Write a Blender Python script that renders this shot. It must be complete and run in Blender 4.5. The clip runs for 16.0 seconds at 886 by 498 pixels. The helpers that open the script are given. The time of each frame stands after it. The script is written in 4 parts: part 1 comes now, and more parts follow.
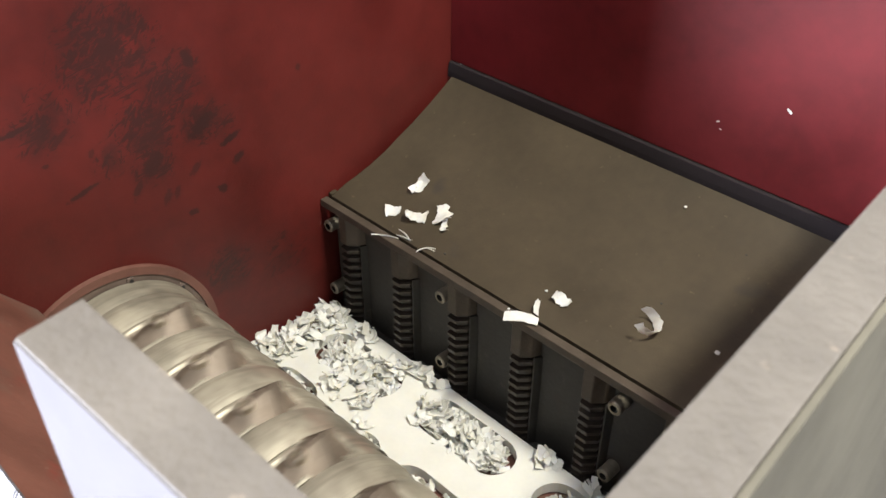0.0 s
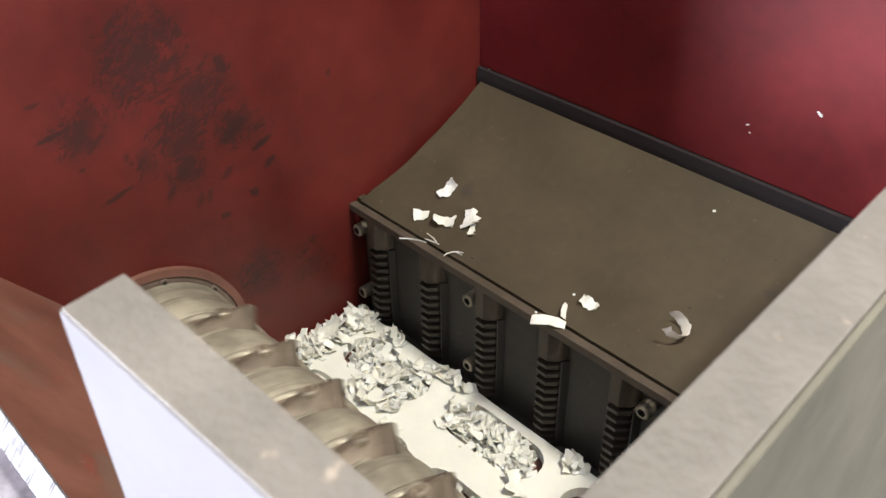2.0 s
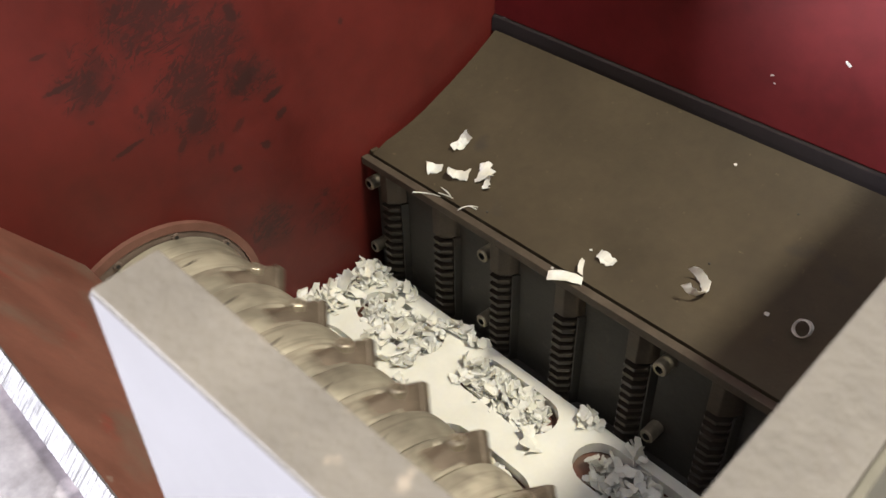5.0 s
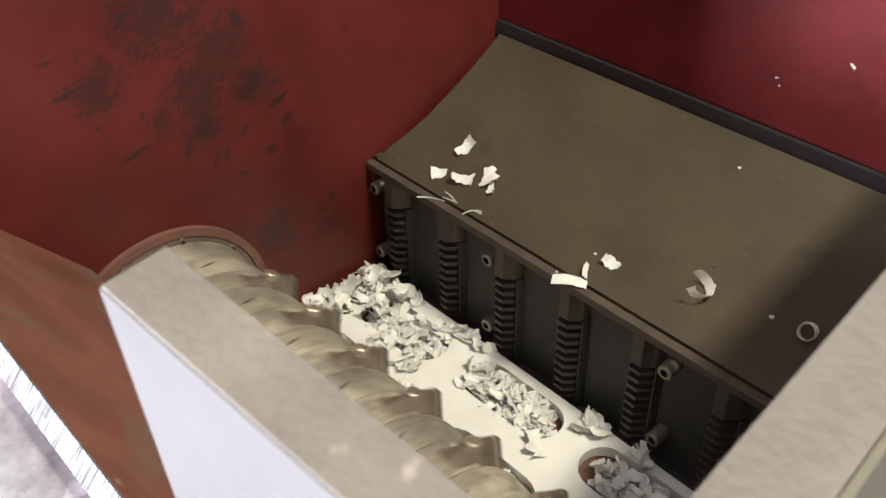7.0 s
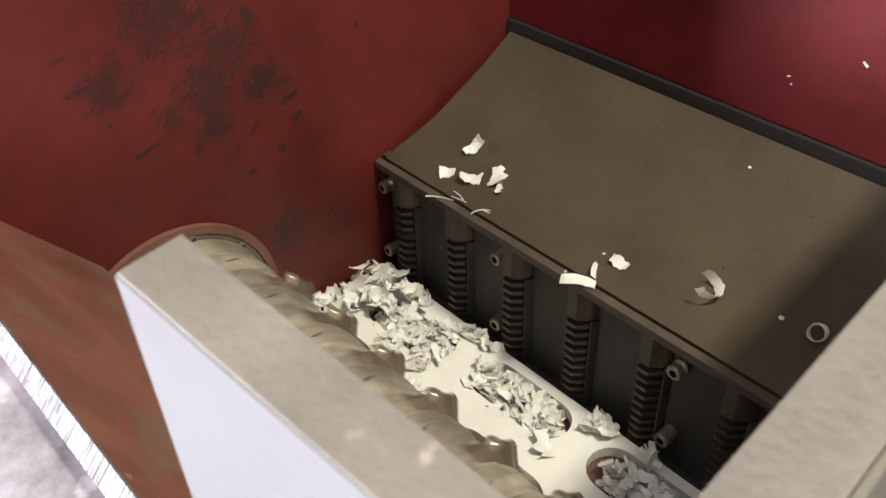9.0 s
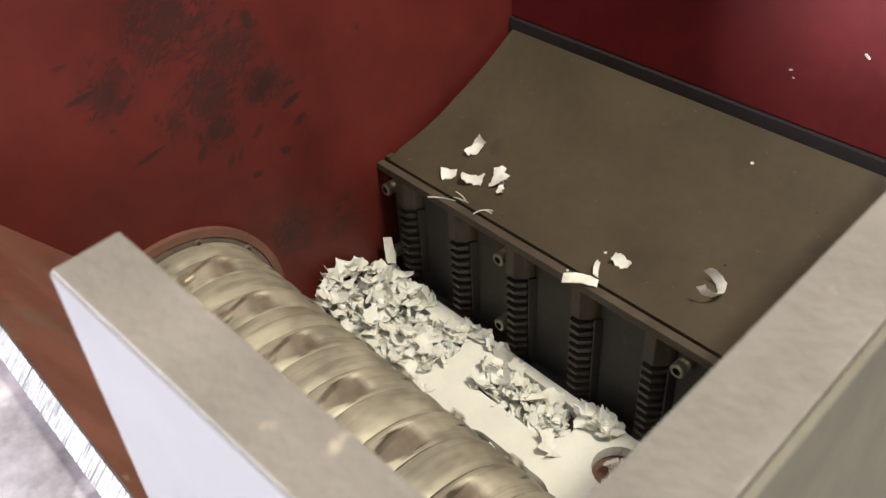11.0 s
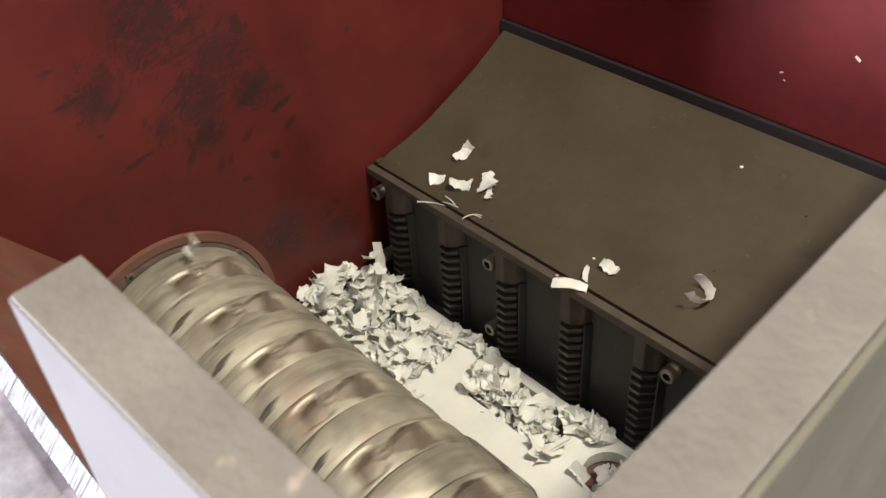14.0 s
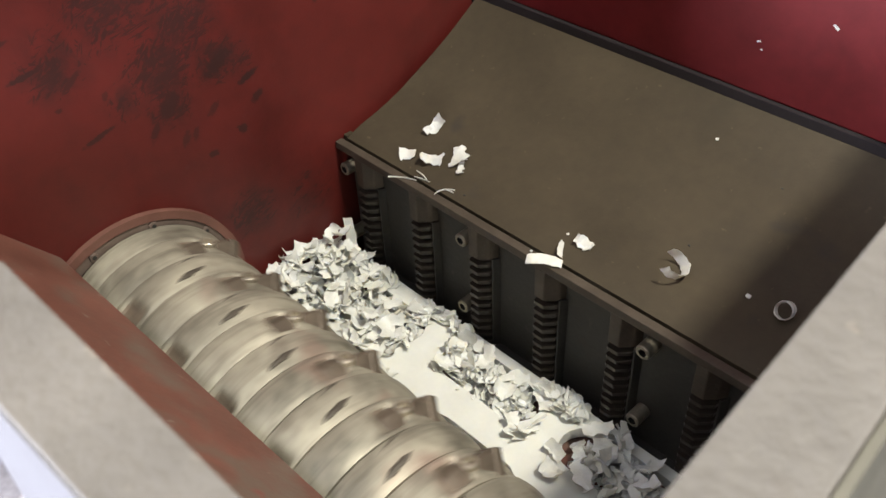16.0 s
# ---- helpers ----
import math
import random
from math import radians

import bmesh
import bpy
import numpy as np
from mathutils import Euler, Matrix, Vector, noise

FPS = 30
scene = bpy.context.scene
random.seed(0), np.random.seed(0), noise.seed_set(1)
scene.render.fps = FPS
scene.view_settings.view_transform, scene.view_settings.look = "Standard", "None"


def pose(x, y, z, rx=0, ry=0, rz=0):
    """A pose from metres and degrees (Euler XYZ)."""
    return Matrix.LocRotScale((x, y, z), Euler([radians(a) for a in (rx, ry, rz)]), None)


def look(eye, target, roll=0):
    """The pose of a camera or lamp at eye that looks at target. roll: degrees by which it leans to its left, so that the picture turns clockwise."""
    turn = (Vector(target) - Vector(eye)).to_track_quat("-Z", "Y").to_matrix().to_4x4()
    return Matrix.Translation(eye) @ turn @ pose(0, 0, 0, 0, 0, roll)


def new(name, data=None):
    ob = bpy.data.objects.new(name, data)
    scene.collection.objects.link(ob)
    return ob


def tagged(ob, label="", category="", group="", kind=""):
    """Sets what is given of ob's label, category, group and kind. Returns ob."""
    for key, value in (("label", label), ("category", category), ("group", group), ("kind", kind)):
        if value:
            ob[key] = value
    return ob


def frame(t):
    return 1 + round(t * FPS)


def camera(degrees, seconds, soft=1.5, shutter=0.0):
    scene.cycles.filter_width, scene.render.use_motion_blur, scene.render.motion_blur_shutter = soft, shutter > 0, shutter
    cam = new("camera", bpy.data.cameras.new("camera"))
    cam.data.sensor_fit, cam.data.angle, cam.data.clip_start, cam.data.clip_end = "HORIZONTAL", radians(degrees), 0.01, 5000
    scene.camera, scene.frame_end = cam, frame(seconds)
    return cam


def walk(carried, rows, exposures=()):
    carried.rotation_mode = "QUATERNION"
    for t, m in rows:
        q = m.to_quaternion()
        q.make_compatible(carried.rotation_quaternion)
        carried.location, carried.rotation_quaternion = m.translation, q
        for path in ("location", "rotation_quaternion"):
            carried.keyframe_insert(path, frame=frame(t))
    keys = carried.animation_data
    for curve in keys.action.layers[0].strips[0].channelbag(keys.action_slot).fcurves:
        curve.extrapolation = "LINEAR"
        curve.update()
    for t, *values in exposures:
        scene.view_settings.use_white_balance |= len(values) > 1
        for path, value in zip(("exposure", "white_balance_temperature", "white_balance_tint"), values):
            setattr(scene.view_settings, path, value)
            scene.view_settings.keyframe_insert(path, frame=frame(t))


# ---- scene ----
cam = camera(53.5, 16.0, shutter=0.22)
cam.data.dof.use_dof, cam.data.dof.focus_distance, cam.data.dof.aperture_fstop = True, 1.1, 42.0
PATH = [
    (0, (0.8432, -0.5723, 1.8386), (0.0078, 0.2719, 0.9555), 0.09),
    (0.5, (0.8465, -0.5752, 1.8378), (-0.0058, 0.2615, 0.9638), -0.17),
    (1, (0.8445, -0.5764, 1.8385), (-0.0138, 0.2525, 0.9630), -0.66),
    (1.5, (0.8467, -0.5766, 1.8384), (-0.0205, 0.2440, 0.9637), -0.99),
    (2, (0.8498, -0.5775, 1.8378), (-0.0256, 0.2376, 0.9662), -1.17),
    (2.5, (0.8531, -0.5804, 1.8362), (-0.0361, 0.2246, 0.9692), -1.50),
    (3, (0.8486, -0.5789, 1.8375), (-0.0361, 0.2291, 0.9687), -1.82),
    (3.5, (0.8431, -0.5737, 1.8411), (-0.0372, 0.2437, 0.9766), -1.44),
    (4, (0.8337, -0.5660, 1.8336), (-0.0006, 0.2012, 0.8818), -2.11),
    (4.5, (0.8321, -0.5724, 1.8331), (0.0067, 0.2116, 0.8872), -1.08),
    (5, (0.8321, -0.5746, 1.8319), (-0.0149, 0.1967, 0.8948), -1.53),
    (5.2, (0.8372, -0.5753, 1.8297), (-0.0264, 0.2148, 0.8916), -1.48),
    (7.5, (0.8320, -0.5765, 1.8323), (-0.0250, 0.1889, 0.8995), -2.15),
    (8, (0.8301, -0.5771, 1.8293), (-0.0171, 0.1913, 0.8900), -1.60),
    (8.5, (0.8305, -0.5776, 1.8297), (-0.0244, 0.1848, 0.8926), -1.85),
    (9, (0.8341, -0.5776, 1.8302), (-0.0336, 0.1796, 0.9006), -2.36),
    (11.5, (0.8450, -0.5641, 1.8289), (-0.0418, 0.1728, 0.9010), -4.13),
    (12, (0.8431, -0.5611, 1.8300), (-0.0387, 0.1766, 0.8980), -3.77),
    (12.5, (0.8374, -0.5631, 1.8265), (-0.0384, 0.1705, 0.8857), -3.53),
    (13, (0.8367, -0.5651, 1.8298), (-0.0420, 0.1765, 0.8980), -3.56),
    (13.5, (0.8417, -0.5641, 1.8301), (-0.0396, 0.1783, 0.9014), -4.05),
    (14, (0.8436, -0.5619, 1.8294), (-0.0375, 0.1833, 0.9027), -3.99),
    (14.5, (0.8464, -0.5582, 1.8313), (-0.0278, 0.2001, 0.9088), -4.12),
    (15, (0.8399, -0.5569, 1.8269), (-0.0179, 0.1970, 0.8855), -3.37),
    (15.5, (0.8321, -0.5512, 1.8258), (-0.0024, 0.2034, 0.8643), -3.42),
    (16, (0.8294, -0.5512, 1.8207), (0.0016, 0.2050, 0.8547), -3.19),
]
walk(cam, [(t, look(eye, target, roll)) for t, eye, target, roll in PATH],
     [(0.0, -0.08, 6250, 11), (1.5, -0.08, 6300, 11), (3.4, -0.12, 6450, 10), (4.2, -0.26, 6650, 10), (9.0, -0.28, 6700, 10), (13.0, -0.38, 6750, 10), (15.0, -0.37, 6450, 10), (16.0, -0.24, 6250, 10)])


# ---- light ----
world = bpy.data.worlds.new("hall_air")
world.use_nodes = True
world.node_tree.nodes["Background"].inputs[0].default_value = (0.55, 0.6, 0.7, 1)
world.node_tree.nodes["Background"].inputs[1].default_value = 0.10
scene.world = world


def area_lamp(name, eye, target, sx, sy, watts, colour):
    d = bpy.data.lights.new(name, "AREA")
    d.shape, d.size, d.size_y, d.energy, d.color = "RECTANGLE", sx, sy, watts, colour
    ob = new(name, d)
    ob.matrix_world = look(eye, target)
    return ob


area_lamp("tube_light", (1.665, 0.12, 3.9), (0.50, 0.03, 1.2), 0.40, 0.16, 158, (1.0, 0.92, 0.77))
area_lamp("window_light", (-2.55, -4.4, 1.85), (0.5, 0.1, 1.5), 2.1, 1.2, 1750, (0.89, 0.90, 1.0))
# added cool fill from the front right; its source is unseen, no door exists
area_lamp("front_right_fill", (3.6, -4.2, 2.5), (0.1, -0.35, 1.45), 1.2, 1.8, 260, (0.86, 0.88, 1.0))

# ---- materials ----


def mat(name, base, rough=0.5, metal=0.0, var=0.25, scale=25.0, bump=0.15, bump_scale=120.0, spots=None, spec=0.5):
    """A surface with mottling at two scales, fine relief and optional spots (colour, scale, amount)."""
    m = bpy.data.materials.new(name)
    m.use_nodes = True
    nt = m.node_tree
    N, L = nt.nodes, nt.links
    bsdf = N["Principled BSDF"]
    bsdf.inputs["Metallic"].default_value = metal
    bsdf.inputs["Specular IOR Level"].default_value = spec
    co = N.new("ShaderNodeTexCoord")
    n1 = N.new("ShaderNodeTexNoise")
    n1.inputs["Scale"].default_value, n1.inputs["Detail"].default_value = scale, 6
    n2 = N.new("ShaderNodeTexNoise")
    n2.inputs["Scale"].default_value, n2.inputs["Detail"].default_value = scale * 7, 4
    for n in (n1, n2):
        L.new(co.outputs["Object"], n.inputs["Vector"])
    mix = N.new("ShaderNodeMath")
    mix.operation = "MULTIPLY_ADD"
    L.new(n2.outputs["Fac"], mix.inputs[0])
    mix.inputs[1].default_value = 0.35
    L.new(n1.outputs["Fac"], mix.inputs[2])
    ramp = N.new("ShaderNodeValToRGB")
    lo = [c * (1 - var) for c in base]
    hi = [min(1, c * (1 + var)) for c in base]
    ramp.color_ramp.elements[0].position, ramp.color_ramp.elements[0].color = 0.42, (*lo, 1)
    ramp.color_ramp.elements[1].position, ramp.color_ramp.elements[1].color = 0.95, (*hi, 1)
    L.new(mix.outputs[0], ramp.inputs[0])
    out = ramp.outputs[0]
    for col, sc, amount in (spots or ()):
        n3 = N.new("ShaderNodeTexNoise")
        n3.inputs["Scale"].default_value, n3.inputs["Detail"].default_value = sc, 5
        L.new(co.outputs["Object"], n3.inputs["Vector"])
        r3 = N.new("ShaderNodeValToRGB")
        r3.color_ramp.elements[0].position, r3.color_ramp.elements[1].position = 0.72 - amount, 0.78 - amount * 0.6
        L.new(n3.outputs["Fac"], r3.inputs[0])
        mx = N.new("ShaderNodeMix")
        mx.data_type = "RGBA"
        L.new(r3.outputs[0], mx.inputs[0])
        L.new(out, mx.inputs[6])
        mx.inputs[7].default_value = (*col, 1)
        out = mx.outputs[2]
    L.new(out, bsdf.inputs["Base Color"])
    rr = N.new("ShaderNodeMapRange")
    rr.inputs[3].default_value, rr.inputs[4].default_value = max(0.05, rough - 0.12), min(1, rough + 0.15)
    L.new(n1.outputs["Fac"], rr.inputs[0])
    L.new(rr.outputs[0], bsdf.inputs["Roughness"])
    nb = N.new("ShaderNodeTexNoise")
    nb.inputs["Scale"].default_value, nb.inputs["Detail"].default_value = bump_scale, 5
    L.new(co.outputs["Object"], nb.inputs["Vector"])
    b = N.new("ShaderNodeBump")
    b.inputs["Strength"].default_value, b.inputs["Distance"].default_value = bump, 0.002
    L.new(nb.outputs["Fac"], b.inputs["Height"])
    L.new(b.outputs[0], bsdf.inputs["Normal"])
    return m


def scuffed(m, patches, marks, colour=(0.012, 0.0065, 0.0055)):
    """Rubbed dark scuffs. patches: soft smears with fine strokes (y, z, radius, strength); marks: single strokes (y, z, length, width, angle, strength)."""
    nt = m.node_tree
    N, L = nt.nodes, nt.links
    bsdf = N["Principled BSDF"]
    old = bsdf.inputs["Base Color"].links[0].from_socket
    co = N.new("ShaderNodeTexCoord")

    def math_node(op, a, b):
        n = N.new("ShaderNodeMath")
        n.operation = op
        for k, v in enumerate((a, b)):
            if isinstance(v, (int, float)):
                n.inputs[k].default_value = v
            else:
                L.new(v, n.inputs[k])
        return n.outputs[0]

    def span(v, a, b, c, d, smooth=True):
        n = N.new("ShaderNodeMapRange")
        n.interpolation_type = "SMOOTHSTEP" if smooth else "LINEAR"
        for k, q in zip((1, 2, 3, 4), (a, b, c, d)):
            n.inputs[k].default_value = q
        L.new(v, n.inputs[0])
        return n.outputs[0]

    def noise(scale, detail, distortion=0.0, vector=None, rough=0.5):
        n = N.new("ShaderNodeTexNoise")
        n.inputs["Scale"].default_value, n.inputs["Detail"].default_value = scale, detail
        n.inputs["Distortion"].default_value, n.inputs["Roughness"].default_value = distortion, rough
        L.new(vector or co.outputs["Object"], n.inputs["Vector"])
        return n.outputs["Fac"]

    wob = noise(150, 4, 0.5)
    edge = math_node("MULTIPLY", math_node("SUBTRACT", wob, 0.5), 1.5)
    total = None
    for y, z, r, k in patches:
        d = N.new("ShaderNodeVectorMath")
        d.operation = "DISTANCE"
        L.new(co.outputs["Object"], d.inputs[0])
        d.inputs[1].default_value = (0.048, y, z)
        v = span(d.outputs["Value"], r, r * 0.1, 0, k)
        total = v if total is None else math_node("MAXIMUM", total, v)
    # soft smears
    smear = span(noise(24, 8, 1.2, rough=0.62), 0.36, 0.66, 0, 0.78)
    fac = math_node("MULTIPLY", smear, total)
    # short bent strokes that crowd together where the rubbing was
    bend = N.new("ShaderNodeTexNoise")
    bend.inputs["Scale"].default_value, bend.inputs["Detail"].default_value = 38, 2
    L.new(co.outputs["Object"], bend.inputs["Vector"])
    sub = N.new("ShaderNodeVectorMath")
    sub.operation = "SUBTRACT"
    L.new(bend.outputs["Color"], sub.inputs[0])
    sub.inputs[1].default_value = (0.5, 0.5, 0.5)
    mul = N.new("ShaderNodeVectorMath")
    mul.operation = "MULTIPLY_ADD"
    L.new(sub.outputs[0], mul.inputs[0])
    mul.inputs[1].default_value = (0.0, 0.030, 0.030)
    L.new(co.outputs["Object"], mul.inputs[2])
    for turn, st, shift in ((35, (1, 0.026, 0.0105), 0.3), (68, (1, 0.022, 0.0090), 2.7), (5, (1, 0.024, 0.0080), 5.1), (120, (1, 0.017, 0.0085), 8.4)):
        mp = N.new("ShaderNodeMapping")
        mp.vector_type = "TEXTURE"
        mp.inputs["Location"].default_value = (shift, 0, 0)
        mp.inputs["Rotation"].default_value = (radians(turn), 0, 0)
        mp.inputs["Scale"].default_value = st
        L.new(mul.outputs[0], mp.inputs[0])
        vo = N.new("ShaderNodeTexVoronoi")
        vo.inputs["Scale"].default_value = 1.0
        L.new(mp.outputs[0], vo.inputs["Vector"])
        room = math_node("MULTIPLY_ADD", total, 0.25)
        room.node.inputs[2].default_value = 0.08
        stroke = span(math_node("SUBTRACT", math_node("ADD", room, math_node("MULTIPLY", edge, 0.06)), vo.outputs["Distance"]), 0.0, 0.12, 0, 0.66)
        fac = math_node("MAXIMUM", fac, math_node("MULTIPLY", stroke, span(total, 0.02, 0.3, 0, 1)))
    # fine strokes in two directions, broken by a coarser noise
    for turn, st, cl in ((32, (1, 0.022, 0.0065), 34), (58, (1, 0.018, 0.006), 27), (10, (1, 0.025, 0.005), 31)):
        mp = N.new("ShaderNodeMapping")
        mp.vector_type = "TEXTURE"
        mp.inputs["Rotation"].default_value = (radians(turn), 0, 0)
        mp.inputs["Scale"].default_value = st
        L.new(co.outputs["Object"], mp.inputs[0])
        a = noise(1.0, 5, 0.9, mp.outputs[0], 0.55)
        b = math_node("MULTIPLY", noise(cl, 3), 0.6)
        c = math_node("ADD", math_node("ADD", a, b), math_node("MULTIPLY", total, 0.22))
        fac = math_node("MAXIMUM", fac, math_node("MULTIPLY", span(c, 0.96, 1.10, 0, 0.72), span(total, 0.05, 0.4, 0, 1)))
    for y, z, le, wi, turn, k in marks:
        mp = N.new("ShaderNodeMapping")
        mp.vector_type = "TEXTURE"
        mp.inputs["Location"].default_value = (0.048, y, z)
        mp.inputs["Rotation"].default_value = (radians(turn), 0, 0)
        mp.inputs["Scale"].default_value = (1, le, wi)
        L.new(co.outputs["Object"], mp.inputs[0])
        ln = N.new("ShaderNodeVectorMath")
        ln.operation = "LENGTH"
        L.new(mp.outputs[0], ln.inputs[0])
        fac = math_node("MAXIMUM", fac, span(math_node("ADD", ln.outputs["Value"], edge), 1.15, 0.55, 0, k))
    mx = N.new("ShaderNodeMix")
    mx.data_type = "RGBA"
    L.new(fac, mx.inputs[0])
    L.new(old, mx.inputs[6])
    mx.inputs[7].default_value = (*colour, 1)
    L.new(mx.outputs[2], bsdf.inputs["Base Color"])
    return m


RED = mat("red_paint", (0.108, 0.0100, 0.0112), 0.45, var=0.3, scale=9, bump=0.05, bump_scale=260, spec=0.22)
RED_SCUFFED = scuffed(mat("red_paint_scuffed", (0.076, 0.0080, 0.0057), 0.48, var=0.34, scale=7, bump=0.12, bump_scale=260),
                      [(-0.235, 1.480, 0.085, 1.0), (-0.175, 1.425, 0.060, 1.0), (-0.150, 1.375, 0.045, 0.95), (-0.210, 1.385, 0.065, 1.0), (-0.212, 1.345, 0.040, 0.8), (-0.31, 1.435, 0.055, 0.7), (-0.255, 1.372, 0.035, 0.7), (-0.315, 1.430, 0.050, 0.8), (-0.125, 1.365, 0.035, 0.7), (-0.145, 1.165, 0.060, 0.75), (-0.06, 1.15, 0.075, 0.45)],
                      [(-0.148, 1.370, 0.030, 0.011, 32, 0.8), (-0.117, 1.339, 0.017, 0.0045, 22, 0.85), (-0.109, 1.312, 0.010, 0.006, 40, 0.75), (-0.136, 1.281, 0.008, 0.0055, -35, 0.75),
                       (-0.294, 1.346, 0.020, 0.0035, 14, 0.75), (-0.340, 1.434, 0.020, 0.0035, 8, 0.8), (-0.151, 1.448, 0.008, 0.014, 10, 0.75), (-0.012, 1.393, 0.004, 0.006, 0, 0.6),
                       (-0.177, 1.267, 0.007, 0.005, 0, 0.7), (-0.213, 1.347, 0.021, 0.012, 50, 0.75), (-0.235, 1.325, 0.016, 0.005, 62, 0.6), (-0.302, 1.412, 0.018, 0.004, 35, 0.65),
                       (-0.205, 1.300, 0.010, 0.006, 60, 0.5), (-0.192, 1.300, 0.010, 0.004, 70, 0.5), (-0.165, 1.320, 0.011, 0.005, 40, 0.55), (-0.275, 1.385, 0.007, 0.004, 60, 0.5), (-0.322, 1.39, 0.0045, 0.003, 0, 0.6), (-0.35, 1.47, 0.010, 0.0025, 5, 0.6)])
RED_WORN = mat("worn_red_paint", (0.145, 0.060, 0.042), 0.5, var=0.3, scale=12, bump=0.15, bump_scale=200, spots=[((0.13, 0.090, 0.068), 13, 0.20), ((0.185, 0.040, 0.028), 19, 0.10), ((0.20, 0.15, 0.12), 60, 0.05)])
RAM_TOP = mat("dull_brown_steel", (0.0505, 0.0400, 0.0240), 0.62, metal=0.15, var=0.24, scale=11, bump=0.12, bump_scale=300, spots=[((0.040, 0.034, 0.025), 14, 0.08), ((0.085, 0.066, 0.042), 90, 0.04), ((0.034, 0.030, 0.019), 5, 0.10)], spec=0.28)
RAM_EDGE = mat("brown_edge_steel", (0.062, 0.049, 0.035), 0.55, metal=0.25, var=0.3, scale=40, bump=0.25, bump_scale=200)
DARK = mat("black_oxide_steel", (0.0275, 0.0265, 0.0228), 0.6, metal=0.15, var=0.4, scale=30, bump=0.25, bump_scale=150, spots=[((0.03, 0.024, 0.019), 22, 0.12), ((0.045, 0.04, 0.034), 70, 0.06)])
COMB = mat("greasy_comb_steel", (0.042, 0.035, 0.028), 0.42, metal=0.3, var=0.4, scale=50, bump=0.3, bump_scale=200)
SCREW = mat("zinc_screw_steel", (0.20, 0.18, 0.135), 0.42, metal=0.55, var=0.25, scale=120, bump=0.1)
# near black: shade of sockets and flange gap put into colour; also grit
SOCKET = mat("socket_shade_and_grit", (0.01, 0.01, 0.01), 0.6)
ROTOR = mat("worn_rotor_steel", (0.350, 0.330, 0.258), 0.47, metal=0.46, var=0.55, scale=16, bump=0.3, bump_scale=90, spots=[((0.30, 0.235, 0.185), 13, 0.12), ((0.26, 0.24, 0.19), 30, 0.14)])
def turned(m):
    """Dark lathe-like rings and rubbed streaks round the x axis."""
    N, L = m.node_tree.nodes, m.node_tree.links
    bsdf = N["Principled BSDF"]
    out = bsdf.inputs["Base Color"].links[0].from_socket
    co = N.new("ShaderNodeTexCoord")
    for sc, lo, hi, k in (((190, 5, 5), 0.52, 0.72, 0.30), ((60, 14, 14), 0.56, 0.74, 0.5)):
        mp = N.new("ShaderNodeMapping")
        mp.inputs["Scale"].default_value = sc
        L.new(co.outputs["Object"], mp.inputs[0])
        n = N.new("ShaderNodeTexNoise")
        n.inputs["Scale"].default_value, n.inputs["Detail"].default_value = 1.0, 4
        L.new(mp.outputs[0], n.inputs["Vector"])
        r = N.new("ShaderNodeMapRange")
        for q, v in zip((1, 2, 3, 4), (lo, hi, 0.0, k)):
            r.inputs[q].default_value = v
        L.new(n.outputs["Fac"], r.inputs[0])
        mx = N.new("ShaderNodeMix")
        mx.data_type = "RGBA"
        L.new(r.outputs[0], mx.inputs[0])
        L.new(out, mx.inputs[6])
        mx.inputs[7].default_value = (0.085, 0.070, 0.053, 1)
        out = mx.outputs[2]
    L.new(out, bsdf.inputs["Base Color"])


turned(ROTOR)
GASH_DARK = mat("dark_gash_brown", (0.080, 0.070, 0.054), 0.5, metal=0.3, var=0.5, scale=60, bump=0.3)
BLOCK = mat("brown_knife_steel", (0.130, 0.106, 0.079), 0.50, metal=0.4, var=0.4, scale=50, bump=0.25)
# darker than the drum: the shade of the hollows put into their colour
HOLLOW_SHADE = mat("hollow_shade_brown", (0.165, 0.132, 0.098), 0.5, metal=0.3, var=0.5, scale=60, bump=0.3)
KNIFE = mat("knife_steel", (0.46, 0.42, 0.33), 0.32, metal=0.7, var=0.35, scale=45, bump=0.25, bump_scale=120)
FLANGE = mat("dusty_flange_paint", (0.14, 0.065, 0.048), 0.55, var=0.2, scale=30, bump=0.2)
FLANGE_STEEL = mat("dusty_ring_steel", (0.15, 0.115, 0.095), 0.5, metal=0.3, var=0.25, scale=40)
PLASTIC = mat("white_plastic", (0.60, 0.61, 0.565), 0.5, var=0.05, scale=30, bump=0.05, bump_scale=200)
PLASTIC_CUT = mat("white_plastic_shaving", (0.61, 0.615, 0.56), 0.55, var=0.14, scale=60, bump=0.15, bump_scale=400)
for m in (PLASTIC, PLASTIC_CUT):
    b = m.node_tree.nodes["Principled BSDF"]
    b.inputs["Subsurface Weight"].default_value = 0.6
    b.inputs["Subsurface Radius"].default_value = (1.0, 0.9, 0.7)
    b.inputs["Subsurface Scale"].default_value = 0.004
GREY = mat("dusty_grey_paint", (0.143, 0.132, 0.117), 0.5, var=0.25, scale=28, bump=0.2, bump_scale=420, spots=[((0.125, 0.110, 0.098), 34, 0.09), ((0.21, 0.175, 0.150), 17, 0.08), ((0.27, 0.235, 0.195), 170, 0.065)])
GREEN_GREY = mat("green_grey_paint", (0.135, 0.128, 0.100), 0.5, var=0.3, scale=20, bump=0.1)
BARE = mat("bare_cut_steel", (0.12, 0.12, 0.127), 0.55, metal=0.35, var=0.45, scale=60, bump=0.4, bump_scale=100)
